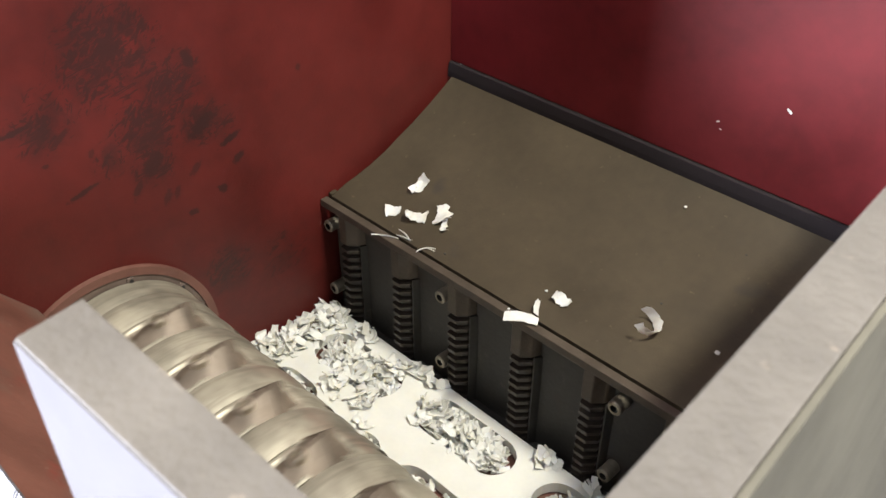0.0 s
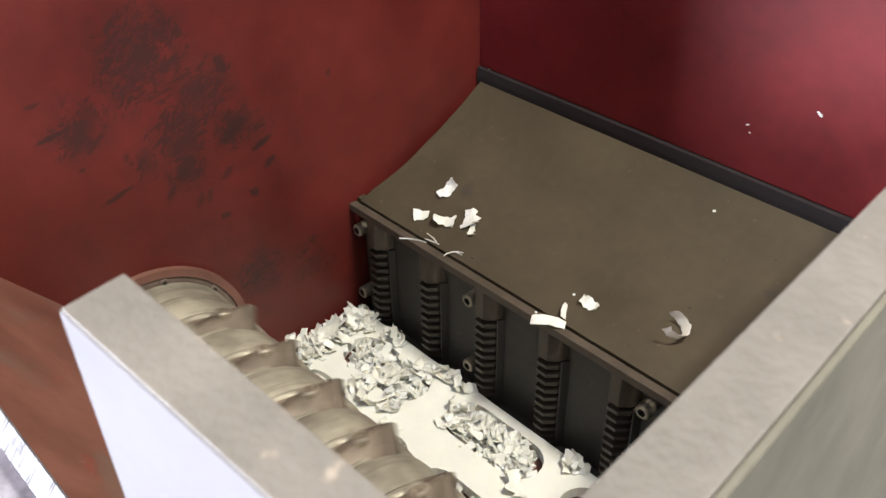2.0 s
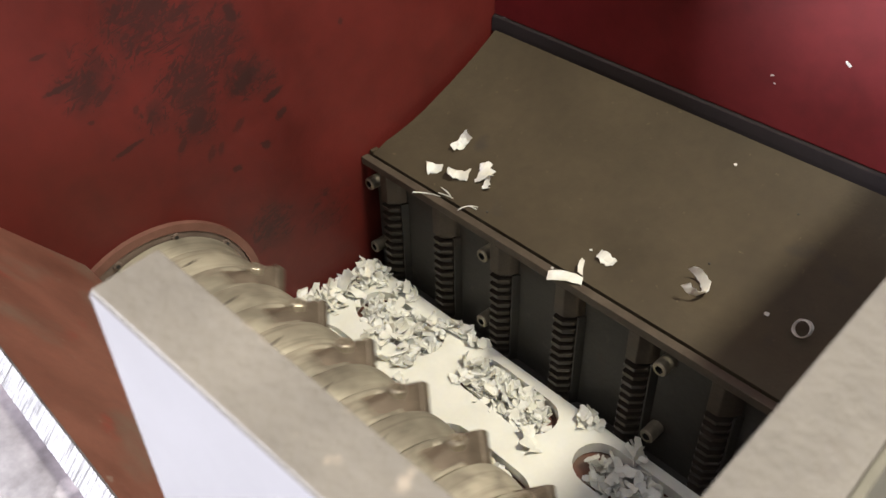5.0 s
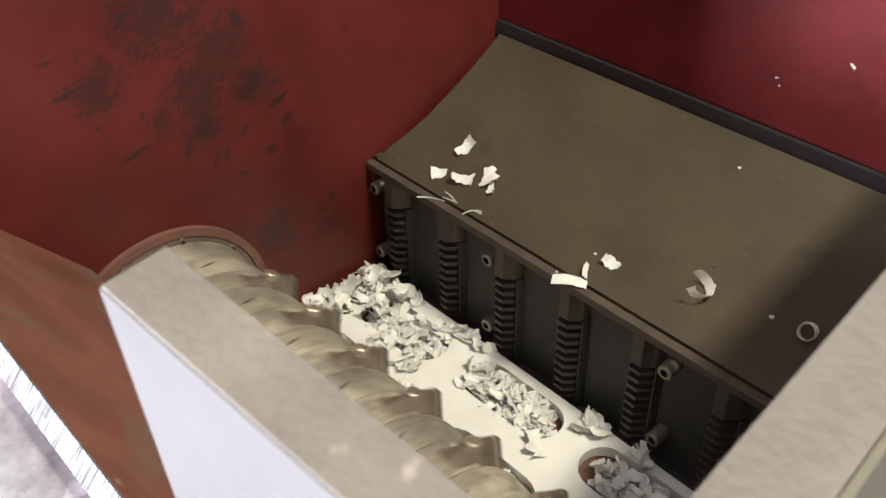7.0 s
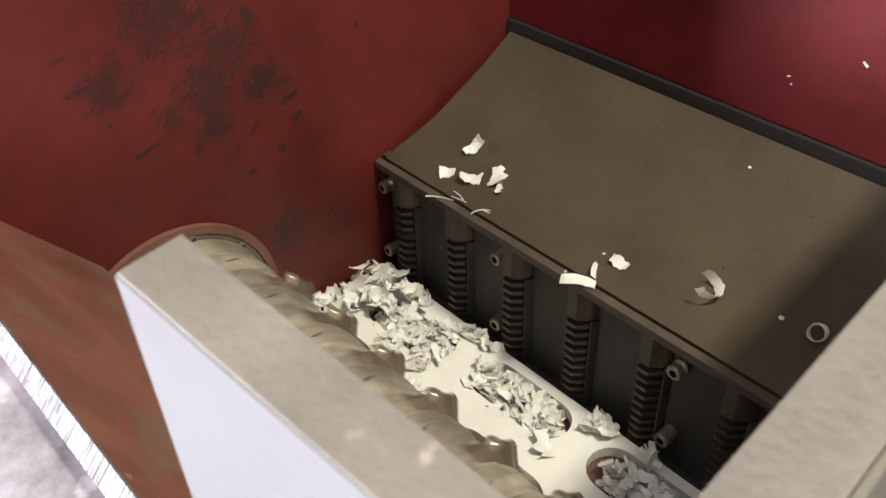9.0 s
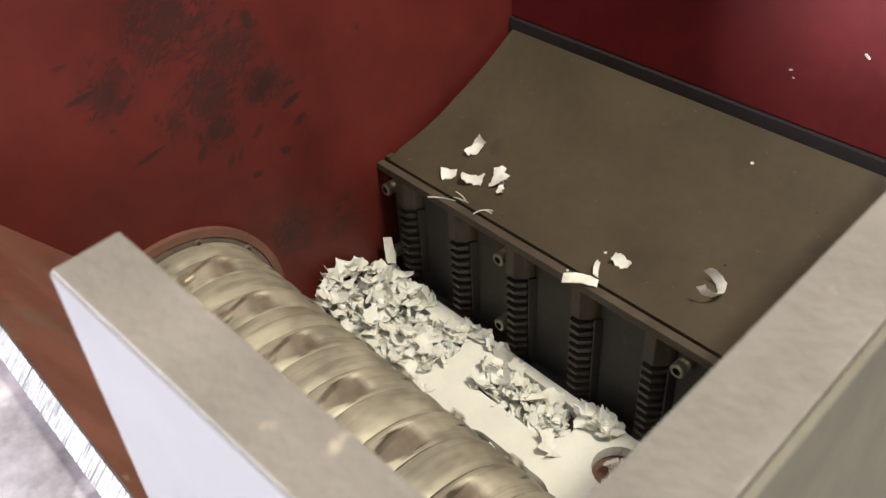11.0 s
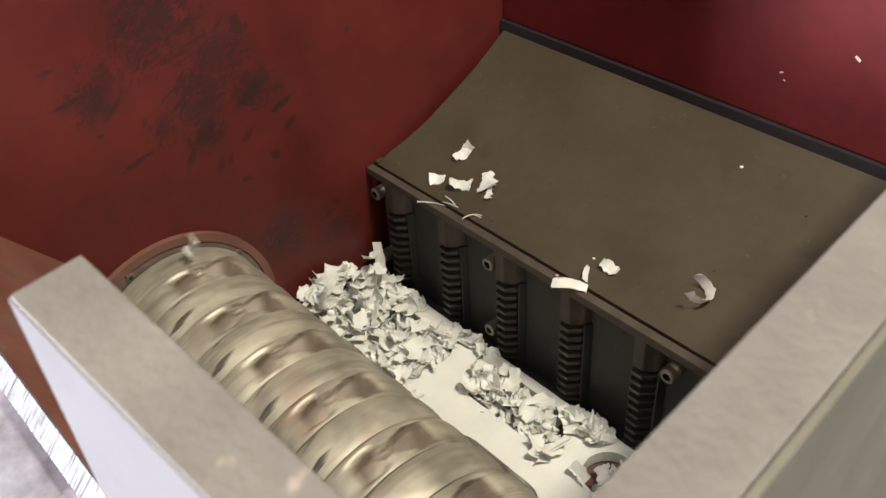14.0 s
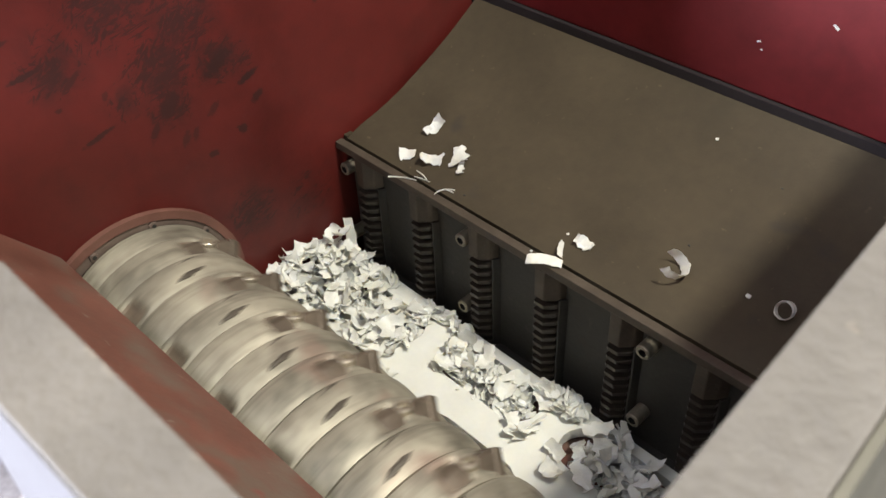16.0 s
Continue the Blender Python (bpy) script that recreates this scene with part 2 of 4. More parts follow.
GALV = mat("galvanised_steel", (0.33, 0.33, 0.37), 0.42, metal=0.4, var=0.5, scale=22, bump=0.15, bump_scale=60, spots=[((0.58, 0.58, 0.63), 34, 0.14), ((0.26, 0.26, 0.30), 48, 0.13)])
CONCRETE = mat("hall_concrete", (0.24, 0.235, 0.22), 0.8, var=0.2, scale=3, bump=0.2, bump_scale=40)
HALL_PAINT = mat("hall_wall_paint", (0.36, 0.35, 0.33), 0.8, var=0.1, scale=3, bump=0.1, bump_scale=60)
WHITE_PAINT = mat("white_gloss_paint", (0.152, 0.150, 0.157), 0.3, var=0.06, scale=20, bump=0.06, bump_scale=60)
# near black for the shade in the slit between ram and back wall
GAP_DARK = mat("gap_shade_dark", (0.017, 0.0135, 0.0140), 0.85, var=0.2, scale=40, spec=0.2)

# ---- building helpers ----


def mesh_of(name, bm, material, smooth=False):
    bmesh.ops.recalc_face_normals(bm, faces=bm.faces)
    me = bpy.data.meshes.new(name)
    bm.to_mesh(me)
    bm.free()
    me.materials.append(material)
    if smooth:
        me.shade_smooth()
        me.set_sharp_from_angle(angle=radians(35))
    return me


def part(name, bm, material, parent, label="", smooth=False):
    ob = new(name, mesh_of(name, bm, material, smooth))
    ob.parent = parent
    if label:
        tagged(ob, label)
    return ob


def thing(name, bm, material, label, category="", group="", kind="", smooth=False):
    return tagged(new(name, mesh_of(name, bm, material, smooth)), label, category, group, kind)


def empty(name, label, category, group="", kind="", at=(0, 0, 0)):
    ob = tagged(new(name), label, category, group, kind)
    ob.location = at
    return ob


def box(x0, x1, y0, y1, z0, z1, bevel=0.0, bm=None):
    bm = bm or bmesh.new()
    r = bmesh.ops.create_cube(bm, size=1, matrix=Matrix.LocRotScale(((x0 + x1) / 2, (y0 + y1) / 2, (z0 + z1) / 2), None, (x1 - x0, y1 - y0, z1 - z0)))
    if bevel:
        es = {e for v in r["verts"] for e in v.link_edges}
        bmesh.ops.bevel(bm, geom=list(es), offset=bevel, segments=2, affect="EDGES", profile=0.6)
    return bm


def prism(profile, x0, x1, bm=None):
    """A closed (y, z) outline drawn out along x."""
    bm = bm or bmesh.new()
    a = [bm.verts.new((x0, y, z)) for y, z in profile]
    b = [bm.verts.new((x1, y, z)) for y, z in profile]
    n = len(profile)
    bm.faces.new(a)
    bm.faces.new(b[::-1])
    for i in range(n):
        bm.faces.new((a[i], b[i], b[(i + 1) % n], a[(i + 1) % n]))
    return bm


def upright(outline, z0, z1, bevel=0.0):
    """A closed (x, y) outline drawn up along z."""
    bm = bmesh.new()
    a = [bm.verts.new((x, y, z0)) for x, y in outline]
    b = [bm.verts.new((x, y, z1)) for x, y in outline]
    bm.faces.new(a)
    bm.faces.new(b[::-1])
    for k in range(len(a)):
        bm.faces.new((a[k], b[k], b[(k + 1) % len(a)], a[(k + 1) % len(a)]))
    if bevel:
        bmesh.ops.bevel(bm, geom=list(bm.edges), offset=bevel, segments=2, affect="EDGES", profile=0.6)
    return bm


def plate_with_holes(outer, holes, z0, z1):
    """A flat plate from an outline and hole outlines in x, y."""
    bm = bmesh.new()
    edges = []
    for loop in (outer, *holes):
        vs = [bm.verts.new((x, y, z1)) for x, y in loop]
        edges += [bm.edges.new((vs[i], vs[(i + 1) % len(vs)])) for i in range(len(vs))]
    bmesh.ops.triangle_fill(bm, use_beauty=True, use_dissolve=False, edges=edges)
    r = bmesh.ops.extrude_face_region(bm, geom=list(bm.faces))
    bmesh.ops.translate(bm, verts=[v for v in r["geom"] if isinstance(v, bmesh.types.BMVert)], vec=(0, 0, z0 - z1))
    return bm


def slot(cx, cy, length, width, turn=0.0, n=10):
    """A round-ended slot outline."""
    pts, h, r = [], length / 2 - width / 2, width / 2
    for k in range(n + 1):
        a = -math.pi / 2 + math.pi * k / n
        pts.append((h + r * math.cos(a), r * math.sin(a)))
    for k in range(n + 1):
        a = math.pi / 2 + math.pi * k / n
        pts.append((-h + r * math.cos(a), r * math.sin(a)))
    c, s = math.cos(radians(turn)), math.sin(radians(turn))
    return [(cx + x * c - y * s, cy + x * s + y * c) for x, y in pts]


def ring(r0, r1, x0, x1, n=72):
    """A flat ring round the x axis."""
    bm = bmesh.new()
    loops = []
    for x, r in ((x0, r0), (x0, r1), (x1, r1), (x1, r0)):
        loops.append([bm.verts.new((x, r * math.cos(2 * math.pi * k / n), r * math.sin(2 * math.pi * k / n))) for k in range(n)])
    for i in range(4):
        p, q = loops[i], loops[(i + 1) % 4]
        for k in range(n):
            bm.faces.new((p[k], p[(k + 1) % n], q[(k + 1) % n], q[k]))
    return bm


# ---- the hall round the machine ----
AXIS_Y, AXIS_Z = -0.303, 1.117
WALL_X, BACK_Y = 0.048, 0.246
RIM_Z = 1.74

thing("floor", box(-6, 7, -6.5, 6, -0.2, 0.0), CONCRETE, "grey concrete hall floor under the machine", kind="structure")
thing("ceiling", box(-6, 7, -6.5, 6, 4.6, 4.8), HALL_PAINT, "pale hall ceiling", kind="structure")
thing("wall_north", box(-6, 7, 6, 6.2, 0, 4.6), HALL_PAINT, "pale hall wall", kind="structure")
thing("wall_east", box(7, 7.2, -6.5, 6, 0, 4.6), HALL_PAINT, "pale hall wall", kind="structure")
thing("wall_west", box(-6.2, -6, -6.5, 6, 0, 4.6), HALL_PAINT, "pale hall wall", kind="structure")
thing("wall_south", box(-6, 7, -6.7, -6.5, 0, 4.6), HALL_PAINT, "pale hall wall", kind="structure")

# ---- hopper walls ----
wall_left = thing("wall_left", box(WALL_X - 0.015, WALL_X, -0.532, BACK_Y + 0.02, 0.0, 2.2, 0.001), RED_SCUFFED,
                  "red painted steel hopper side wall with black scuff marks", kind="structure")
wall_back = thing("wall_back", box(WALL_X + 0.0005, 0.764, BACK_Y, BACK_Y + 0.015, 1.3195, 1.85, 0.001), RED,
                  "red painted steel hopper back wall", kind="structure")
# added out of view, keeps hall light from leaking through the slide slit
thing("back_light_block", box(WALL_X + 0.0005, 0.764, 0.2665, 0.2815, 0.0, 1.312, 0.001), RED, "unseen red plate added below the slide slit to block light from behind", kind="structure")
wall_right = empty("wall_right", "grey painted steel hopper side wall with a worn top edge", "", kind="structure")
WALL_TURN = Matrix.Translation((0.807, -0.53, 0)) @ Matrix.Rotation(radians(3.1), 4, "Z") @ Matrix.Translation((-0.8055, 0.53, 0))
for name, xa, xb, ya, za, m, lab in (("side_plate", 0.8055, 0.8185, -0.545, RIM_Z, GREY, ""), ("outer_skin", 0.8187, 0.8200, -0.5448, RIM_Z - 0.0008, GREEN_GREY, "green-grey painted outer sheet")):
    bm = box(xa, xb, ya, BACK_Y + 0.02, 0.0, za, 0.0004 if lab == "" else 0.0)
    bm.transform(WALL_TURN)
    part(name, bm, m, wall_right, lab)
part("corner_tab", upright([(0.7155, -0.5327), (0.8040, -0.5305), (0.8040, -0.5413), (0.7170, -0.5455)], 1.25, RIM_Z, 0.0003), GREY, wall_right, "light grey corner tab with a dusty top edge")
part("outer_face", upright([(0.7172, -0.5453), (0.8035, -0.5411), (0.8035, -0.5417), (0.7172, -0.5460)], 1.26, RIM_Z - 0.0004), WHITE_PAINT, wall_right, "white glossy outer face of the tab")
# strip filling the slit behind the ram; the gap's shade is its dark colour
seal = thing("gap_shade_strip", prism([(0.2390, 1.297), (0.2455, 1.297), (0.2455, 1.3190), (0.2435, 1.3200), (0.2405, 1.3180), (0.2390, 1.306)], WALL_X + 0.002, 0.758), GAP_DARK,
             "dark strip standing in for the shaded gap along the red back wall", "seal")

# ---- sloping front panel with a flame-cut edge ----
def front_panel():
    root = empty("front_panel", "sloping worn red steel front panel of the hopper", "", kind="structure")
    a, b = Vector((0, -0.362, 1.238)), Vector((0, -0.515, 1.432))
    d = (b - a).normalized()
    n = Vector((0, d.z, -d.y))
    t = 0.014
    n = -n if n.z < 0 else n
    lo = [(p.y, p.z) for p in (a, b, b - n * t, a - n * t)]
    bm = prism(lo, WALL_X + 0.0005, 0.7995)
    for v in bm.verts:
        if v.co.z < 1.30:
            v.co.y -= (0.47 - v.co.x) * 0.024 + 0.001
    part("panel_plate", bm, RED_WORN, root)
    part("lower_panel", box(WALL_X + 0.0005, 0.7995, -0.462, -0.450, 0.0, 1.325), RED_WORN, root)
    # ragged flame-cut end face
    bm = bmesh.new()
    rng = random.Random(4)
    k = 620
    top, bot = [], []
    for i in range(k + 1):
        x = WALL_X + 0.001 + 0.738 * i / k
        j = rng.uniform(0, 0.0006)
        p = b + d * (0.0015 + j) - n * 0.0005
        q = b + d * (0.0015 + rng.uniform(0, 0.0006)) - n * (t + rng.uniform(0, 0.0004))
        top.append(bm.verts.new((x, p.y, p.z)))
        bot.append(bm.verts.new((x + 0.002, q.y, q.z)))
    base = [bm.verts.new((WALL_X + 0.001 + 0.738 * i / k, b.y, b.z)) for i in range(k + 1)]
    for i in range(k):
        bm.faces.new((top[i], top[i + 1], bot[i + 1], bot[i]))
        bm.faces.new((base[i], base[i + 1], top[i + 1], top[i]))
    part("cut_edge", bm, BARE, root, "bright ragged flame-cut steel edge")
    return root


front_panel()
deck = empty("galvanised_deck", "mottled galvanised steel deck outside the hopper", "deck")
part("deck_plate", box(-0.9, 0.70, -1.5, -0.5145, 1.385, 1.4055, 0.003), GALV, deck)
part("front_apron", box(-0.9, 0.70, -1.5, -1.485, 0.0, 1.3848), GALV, deck)
for x in (-0.9, 0.685):
    part("side_apron", box(x, x + 0.015, -1.4845, -0.534, 0.0, 1.3848), GALV, deck)

# ---- chamber floor ----
thing("chamber_floor", box(WALL_X + 0.001, 0.775, -0.20, -0.004, 0.985, 1.005), RED_WORN, "worn red painted chamber floor under the plate", kind="structure")
thing("slide_bed", box(WALL_X + 0.001, 0.755, -0.0035, BACK_Y - 0.001, 0.985, 1.0055), DARK, "black oily slide bed under the ram", kind="structure")

# ---- ram ----
RAM_X0, RAM_X1 = 0.052, 0.758
RAM_PROF = [(0.0, 1.202), (0.0100, 1.202)] + [(0.0128, 1.2035), (0.019, 1.2060), (0.036, 1.2125), (0.056, 1.2165), (0.081, 1.2230), (0.107, 1.2320), (0.133, 1.2440), (0.160, 1.2560), (0.192, 1.2720), (0.214, 1.2845), (0.2375, 1.2990), (0.264, 1.3155)]


def ram_height(y):
    """The height of the ram's top at y."""
    return float(np.interp(y, [p[0] for p in RAM_PROF], [p[1] for p in RAM_PROF]))


def ram():
    root = empty("ram", "brown steel pusher ram with a curved top and toothed front", "pusher ram")
    prof = [(y, z) for y, z in RAM_PROF[2:]]
    sheet = prof + [(0.264, 1.296), (0.12, 1.205), (0.0135, 1.19)]
    part("curved_top", prism(sheet, RAM_X0 + 0.005, RAM_X1), RAM_TOP, root, "dull brown curved steel top", smooth=True)
    part("front_strip", box(RAM_X0 - 0.003, RAM_X1, -0.001, 0.0100, 1.1915, 1.2020, 0.0012), RAM_EDGE, root, "brown steel edge strip")
    part("end_lug", box(RAM_X0 - 0.002, RAM_X0 + 0.0045, 0.0128, 0.024, 1.1915, 1.2065, 0.001), RAM_TOP, root, "small flat lug at the end of the top")
    part("body", box(RAM_X0, RAM_X1, 0.034, 0.228, 1.006, 1.191), DARK, root)
    face = part("face_plate", box(RAM_X0 - 0.001, RAM_X1, 0.021, 0.0335, 1.006, 1.191), DARK, root, "black oily steel face plate")
    # toothed combs
    pitch = 0.0128
    tooth_mesh = None
    for i in range(1, 8):
        x0, x1 = 0.1 * i - 0.0175, 0.1 * i - 0.0005
        bm = bmesh.new()
        head = [(x0, 0.0003), (x1 - 0.0035, 0.0003), (x1 + 0.0065, 0.0100), (x1 + 0.0125, 0.0205), (x0 - 0.003, 0.0205)]
        mid = (x0 + x1) / 2 - 0.001
        tooth = [(x0 - 0.001, 0.0025), (x0 + 0.001, 0.0006), (x1 - 0.0035, 0.0006), (x1 + 0.0065, 0.0105), (x1 + 0.0075, 0.0205), (x0 - 0.003, 0.0205)]
        inner = [(x0 + 0.0010, 0.0082), (mid - 0.001, 0.0080), (x1 - 0.0060, 0.0080), (x1 + 0.0020, 0.0160), (x1 + 0.0030, 0.0205), (x0 - 0.0004, 0.0205)]

        def slab(lo, hi, z0, z1):
            nonlocal bm
            a = [bm.verts.new((x, y, z0)) for x, y in lo]
            b = [bm.verts.new((x, y, z1)) for x, y in hi]
            bm.faces.new(a)
            bm.faces.new(b)
            for k in range(len(a)):
                bm.faces.new((a[k], a[(k + 1) % len(a)], b[(k + 1) % len(a)], b[k]))
        slab(inner, inner, 1.006, 1.148)
        comb = part("comb", bm, DARK, root)
        bm = bmesh.new()
        slab(head, head, 1.1485, 1.191)
        bmesh.ops.bevel(bm, geom=list(bm.edges), offset=0.0008, segments=1, affect="EDGES")
        part("comb_head", bm, RAM_EDGE, comb, "brown worn steel comb head")
        # sloping cheek that runs down beside the teeth
        bm = bmesh.new()
        cheek = [(x1 + 0.0078, 0.0125), (x1 + 0.0100, 0.0125), (x1 + 0.0150, 0.0205), (x1 + 0.0078, 0.0205)]
        slab(cheek, cheek, 1.006, 1.148)
        part("cheek", bm, DARK, comb, "black steel cheek beside the teeth")
        if tooth_mesh is None:
            bm = bmesh.new()
            slab([(x - x1, y) for x, y in tooth], [(x - x1, y) for x, y in tooth], -0.0026, 0.0022)
            tooth_mesh = mesh_of("comb_tooth", bm, COMB)
        for k in range(11):
            t = new("comb_tooth", tooth_mesh)
            t.parent, t.location = comb, (x1, 0, 1.1496 - pitch * (k + 1) + 0.0016)
    # socket head screws
    for x in (0.060, 0.270, 0.525, 0.744):
        for z in (1.163, 1.056):
            screw(x, 0.0205, z, root)
    return root


def screw(x, y, z, parent):
    r, h = 0.0087, 0.0215
    bm = bmesh.new()
    loops = []
    for yy, rr, hexed in ((y, r, 0), (y - h + 0.0015, r, 0), (y - h, r - 0.0012, 0), (y - h, 0.0050, 1)):
        vs = []
        for k in range(24):
            a = 2 * math.pi * k / 24
            q = rr
            if hexed:
                q = rr * math.cos(math.pi / 6) / math.cos((a % (math.pi / 3)) - math.pi / 6)
            vs.append(bm.verts.new((x + q * math.cos(a), yy, z + q * math.sin(a))))
        loops.append(vs)
    for p, q in zip(loops, loops[1:]):
        for k in range(24):
            bm.faces.new((p[k], p[(k + 1) % 24], q[(k + 1) % 24], q[k]))
    ob = part("socket_screw", bm, SCREW, parent, "zinc socket head screw", smooth=True)
    bm = bmesh.new()
    vs = []
    for yy in (y - h + 0.0004, y - h + 0.008):
        vs.append([bm.verts.new((x + 0.00495 / math.cos(math.pi / 6) * math.cos(math.pi / 6 + math.pi / 3 * k), yy, z + 0.00495 / math.cos(math.pi / 6) * math.sin(math.pi / 6 + math.pi / 3 * k))) for k in range(6)])
    for k in range(6):
        bm.faces.new((vs[0][k], vs[0][(k + 1) % 6], vs[1][(k + 1) % 6], vs[1][k]))
    bm.faces.new(vs[1])
    part("hex_socket", bm, SOCKET, ob)


RAM_THING = ram()

# ---- bearing flange on the side wall ----
def flange():
    root = empty("bearing_flange", "round bearing flange with dusty rim on red wall", "flange", at=(WALL_X, AXIS_Y - 0.005, AXIS_Z - 0.0035))
    part("outer_ring", ring(0.1215, 0.1315, 0.0005, 0.008), FLANGE, root, "dusty red outer ring", smooth=True)
    part("inner_ring", ring(0.1085, 0.1210, 0.0005, 0.006), FLANGE_STEEL, root, "bare steel inner ring", smooth=True)
    # solid black ring, painted for the shade in the gap round the shaft
    part("gap_shade_ring", ring(0.03, 0.108, 0.0005, 0.003), SOCKET, root, "black ring standing in for the shaded gap behind the inner ring")
    for k in range(10):
        a = radians(36 * k + 36)
        y, z = 0.1155 * math.cos(a), 0.1155 * math.sin(a)
        bm = bmesh.new()
        bmesh.ops.create_cone(bm, segments=14, radius1=0.0052, radius2=0.0046, depth=0.003, cap_ends=True,
                              matrix=Matrix.Translation((0.0075, y, z)) @ Matrix.Rotation(math.pi / 2, 4, "Y"))
        ob = part("flange_screw", bm, FLANGE_STEEL, root)
        # flat black hexagon on the head, painted for the shade of its socket
        bm = bmesh.new()
        bmesh.ops.create_cone(bm, segments=6, radius1=0.0026, radius2=0.0026, depth=0.001, cap_ends=True,
                              matrix=Matrix.Translation((0.0092, y, z)) @ Matrix.Rotation(math.pi / 2, 4, "Y"))
        part("screw_socket", bm, SOCKET, ob)
    return root


flange()

# ---- rotor ----
ROTOR_X0, ROTOR_X1 = 0.056, 0.787
RIDGE = 0.04125
KNIFE_X = 0.1875


def knife_places():
    """(x, degrees, row) of all knives: four rows, on every other ridge in turn."""
    places = []
    for row in range(4):
        i = 0
        while True:
            x = KNIFE_X - 2 * RIDGE + 2 * RIDGE * i + (RIDGE if row % 2 else 0)
            if x > ROTOR_X1 - 0.02:
                break
            if x > ROTOR_X0 + 0.02:
                places.append((x, 90 * row + 1.5 * (i - 4), row))
            i += 1
    return places


def rotor():
    root = empty("rotor", "worn ridged steel shredder rotor with rows of square knives, spinning", "rotor", at=(0, AXIS_Y, AXIS_Z))
    n = 216
    xs = {ROTOR_X0, ROTOR_X1}
    for k in range(math.floor((ROTOR_X0 - KNIFE_X) / RIDGE) - 1, math.ceil((ROTOR_X1 - KNIFE_X) / RIDGE) + 2):
        xs |= {KNIFE_X + (k + u) * RIDGE for u in (-0.5, -0.485, -0.45, -0.43, -0.4, -0.36, -0.31, -0.25, -0.17, -0.08, 0, 0.08, 0.17, 0.25, 0.31, 0.36, 0.4, 0.43, 0.45, 0.485)}
    xs = np.array(sorted(x for x in xs if ROTOR_X0 <= x <= ROTOR_X1))
    ang = np.arange(n) * 2 * math.pi / n
    u = np.abs(((xs - KNIFE_X) / RIDGE + 0.5) % 1.0 - 0.5) * 2
    r = np.repeat((0.1082 - 0.0030 * u ** 2.2 - np.where(u > 0.95, 0.0055, 0.0))[:, None], n, 1)
    r -= (0.0042 * (((xs - KNIFE_X) / RIDGE + 0.5) % 1.0 - 0.5))[:, None]
    dip = np.zeros_like(r)

    def ease(v):
        v = np.clip(v, 0, 1)
        return v * v * (3 - 2 * v)
    for x, deg, row in knife_places():
        d = (np.degrees(ang) - deg + 180) % 360 - 180
        side = ease((0.0160 - np.abs(xs - x)) / 0.0060)
        behind = ease((d - 18) / 5) * ease((40 - d) / 14) * 0.0065
        ahead = ease((d + 18) / 9) * ease((-1 - d) / 3) * 0.006
        dip = np.maximum(dip, side[:, None] * (behind + ahead)[None, :])
    r = r - dip
    V = [(x, r[i, j] * math.cos(ang[j]), r[i, j] * math.sin(ang[j])) for i, x in enumerate(xs) for j in range(n)]
    F = [(i * n + j, i * n + (j + 1) % n, (i + 1) * n + (j + 1) % n, (i + 1) * n + j) for i in range(len(xs) - 1) for j in range(n)]
    # faces deep in a dip take the brown with the recess shade in it
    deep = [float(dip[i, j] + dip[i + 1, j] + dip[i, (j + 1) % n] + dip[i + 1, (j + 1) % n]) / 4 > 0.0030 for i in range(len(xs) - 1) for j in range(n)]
    F += [tuple(range(n)), tuple(range((len(xs) - 1) * n, len(xs) * n))[::-1]]
    me = bpy.data.meshes.new("drum")
    me.from_pydata(V, [], F)
    me.materials.append(ROTOR)
    me.materials.append(HOLLOW_SHADE)
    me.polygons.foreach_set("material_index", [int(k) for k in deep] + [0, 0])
    me.shade_smooth()
    me.set_sharp_from_angle(angle=radians(40))
    drum = new("drum", me)
    drum.parent = root
    for x, deg, row in knife_places():
        knife(x, deg, root, row % 2 == 1)
    return root


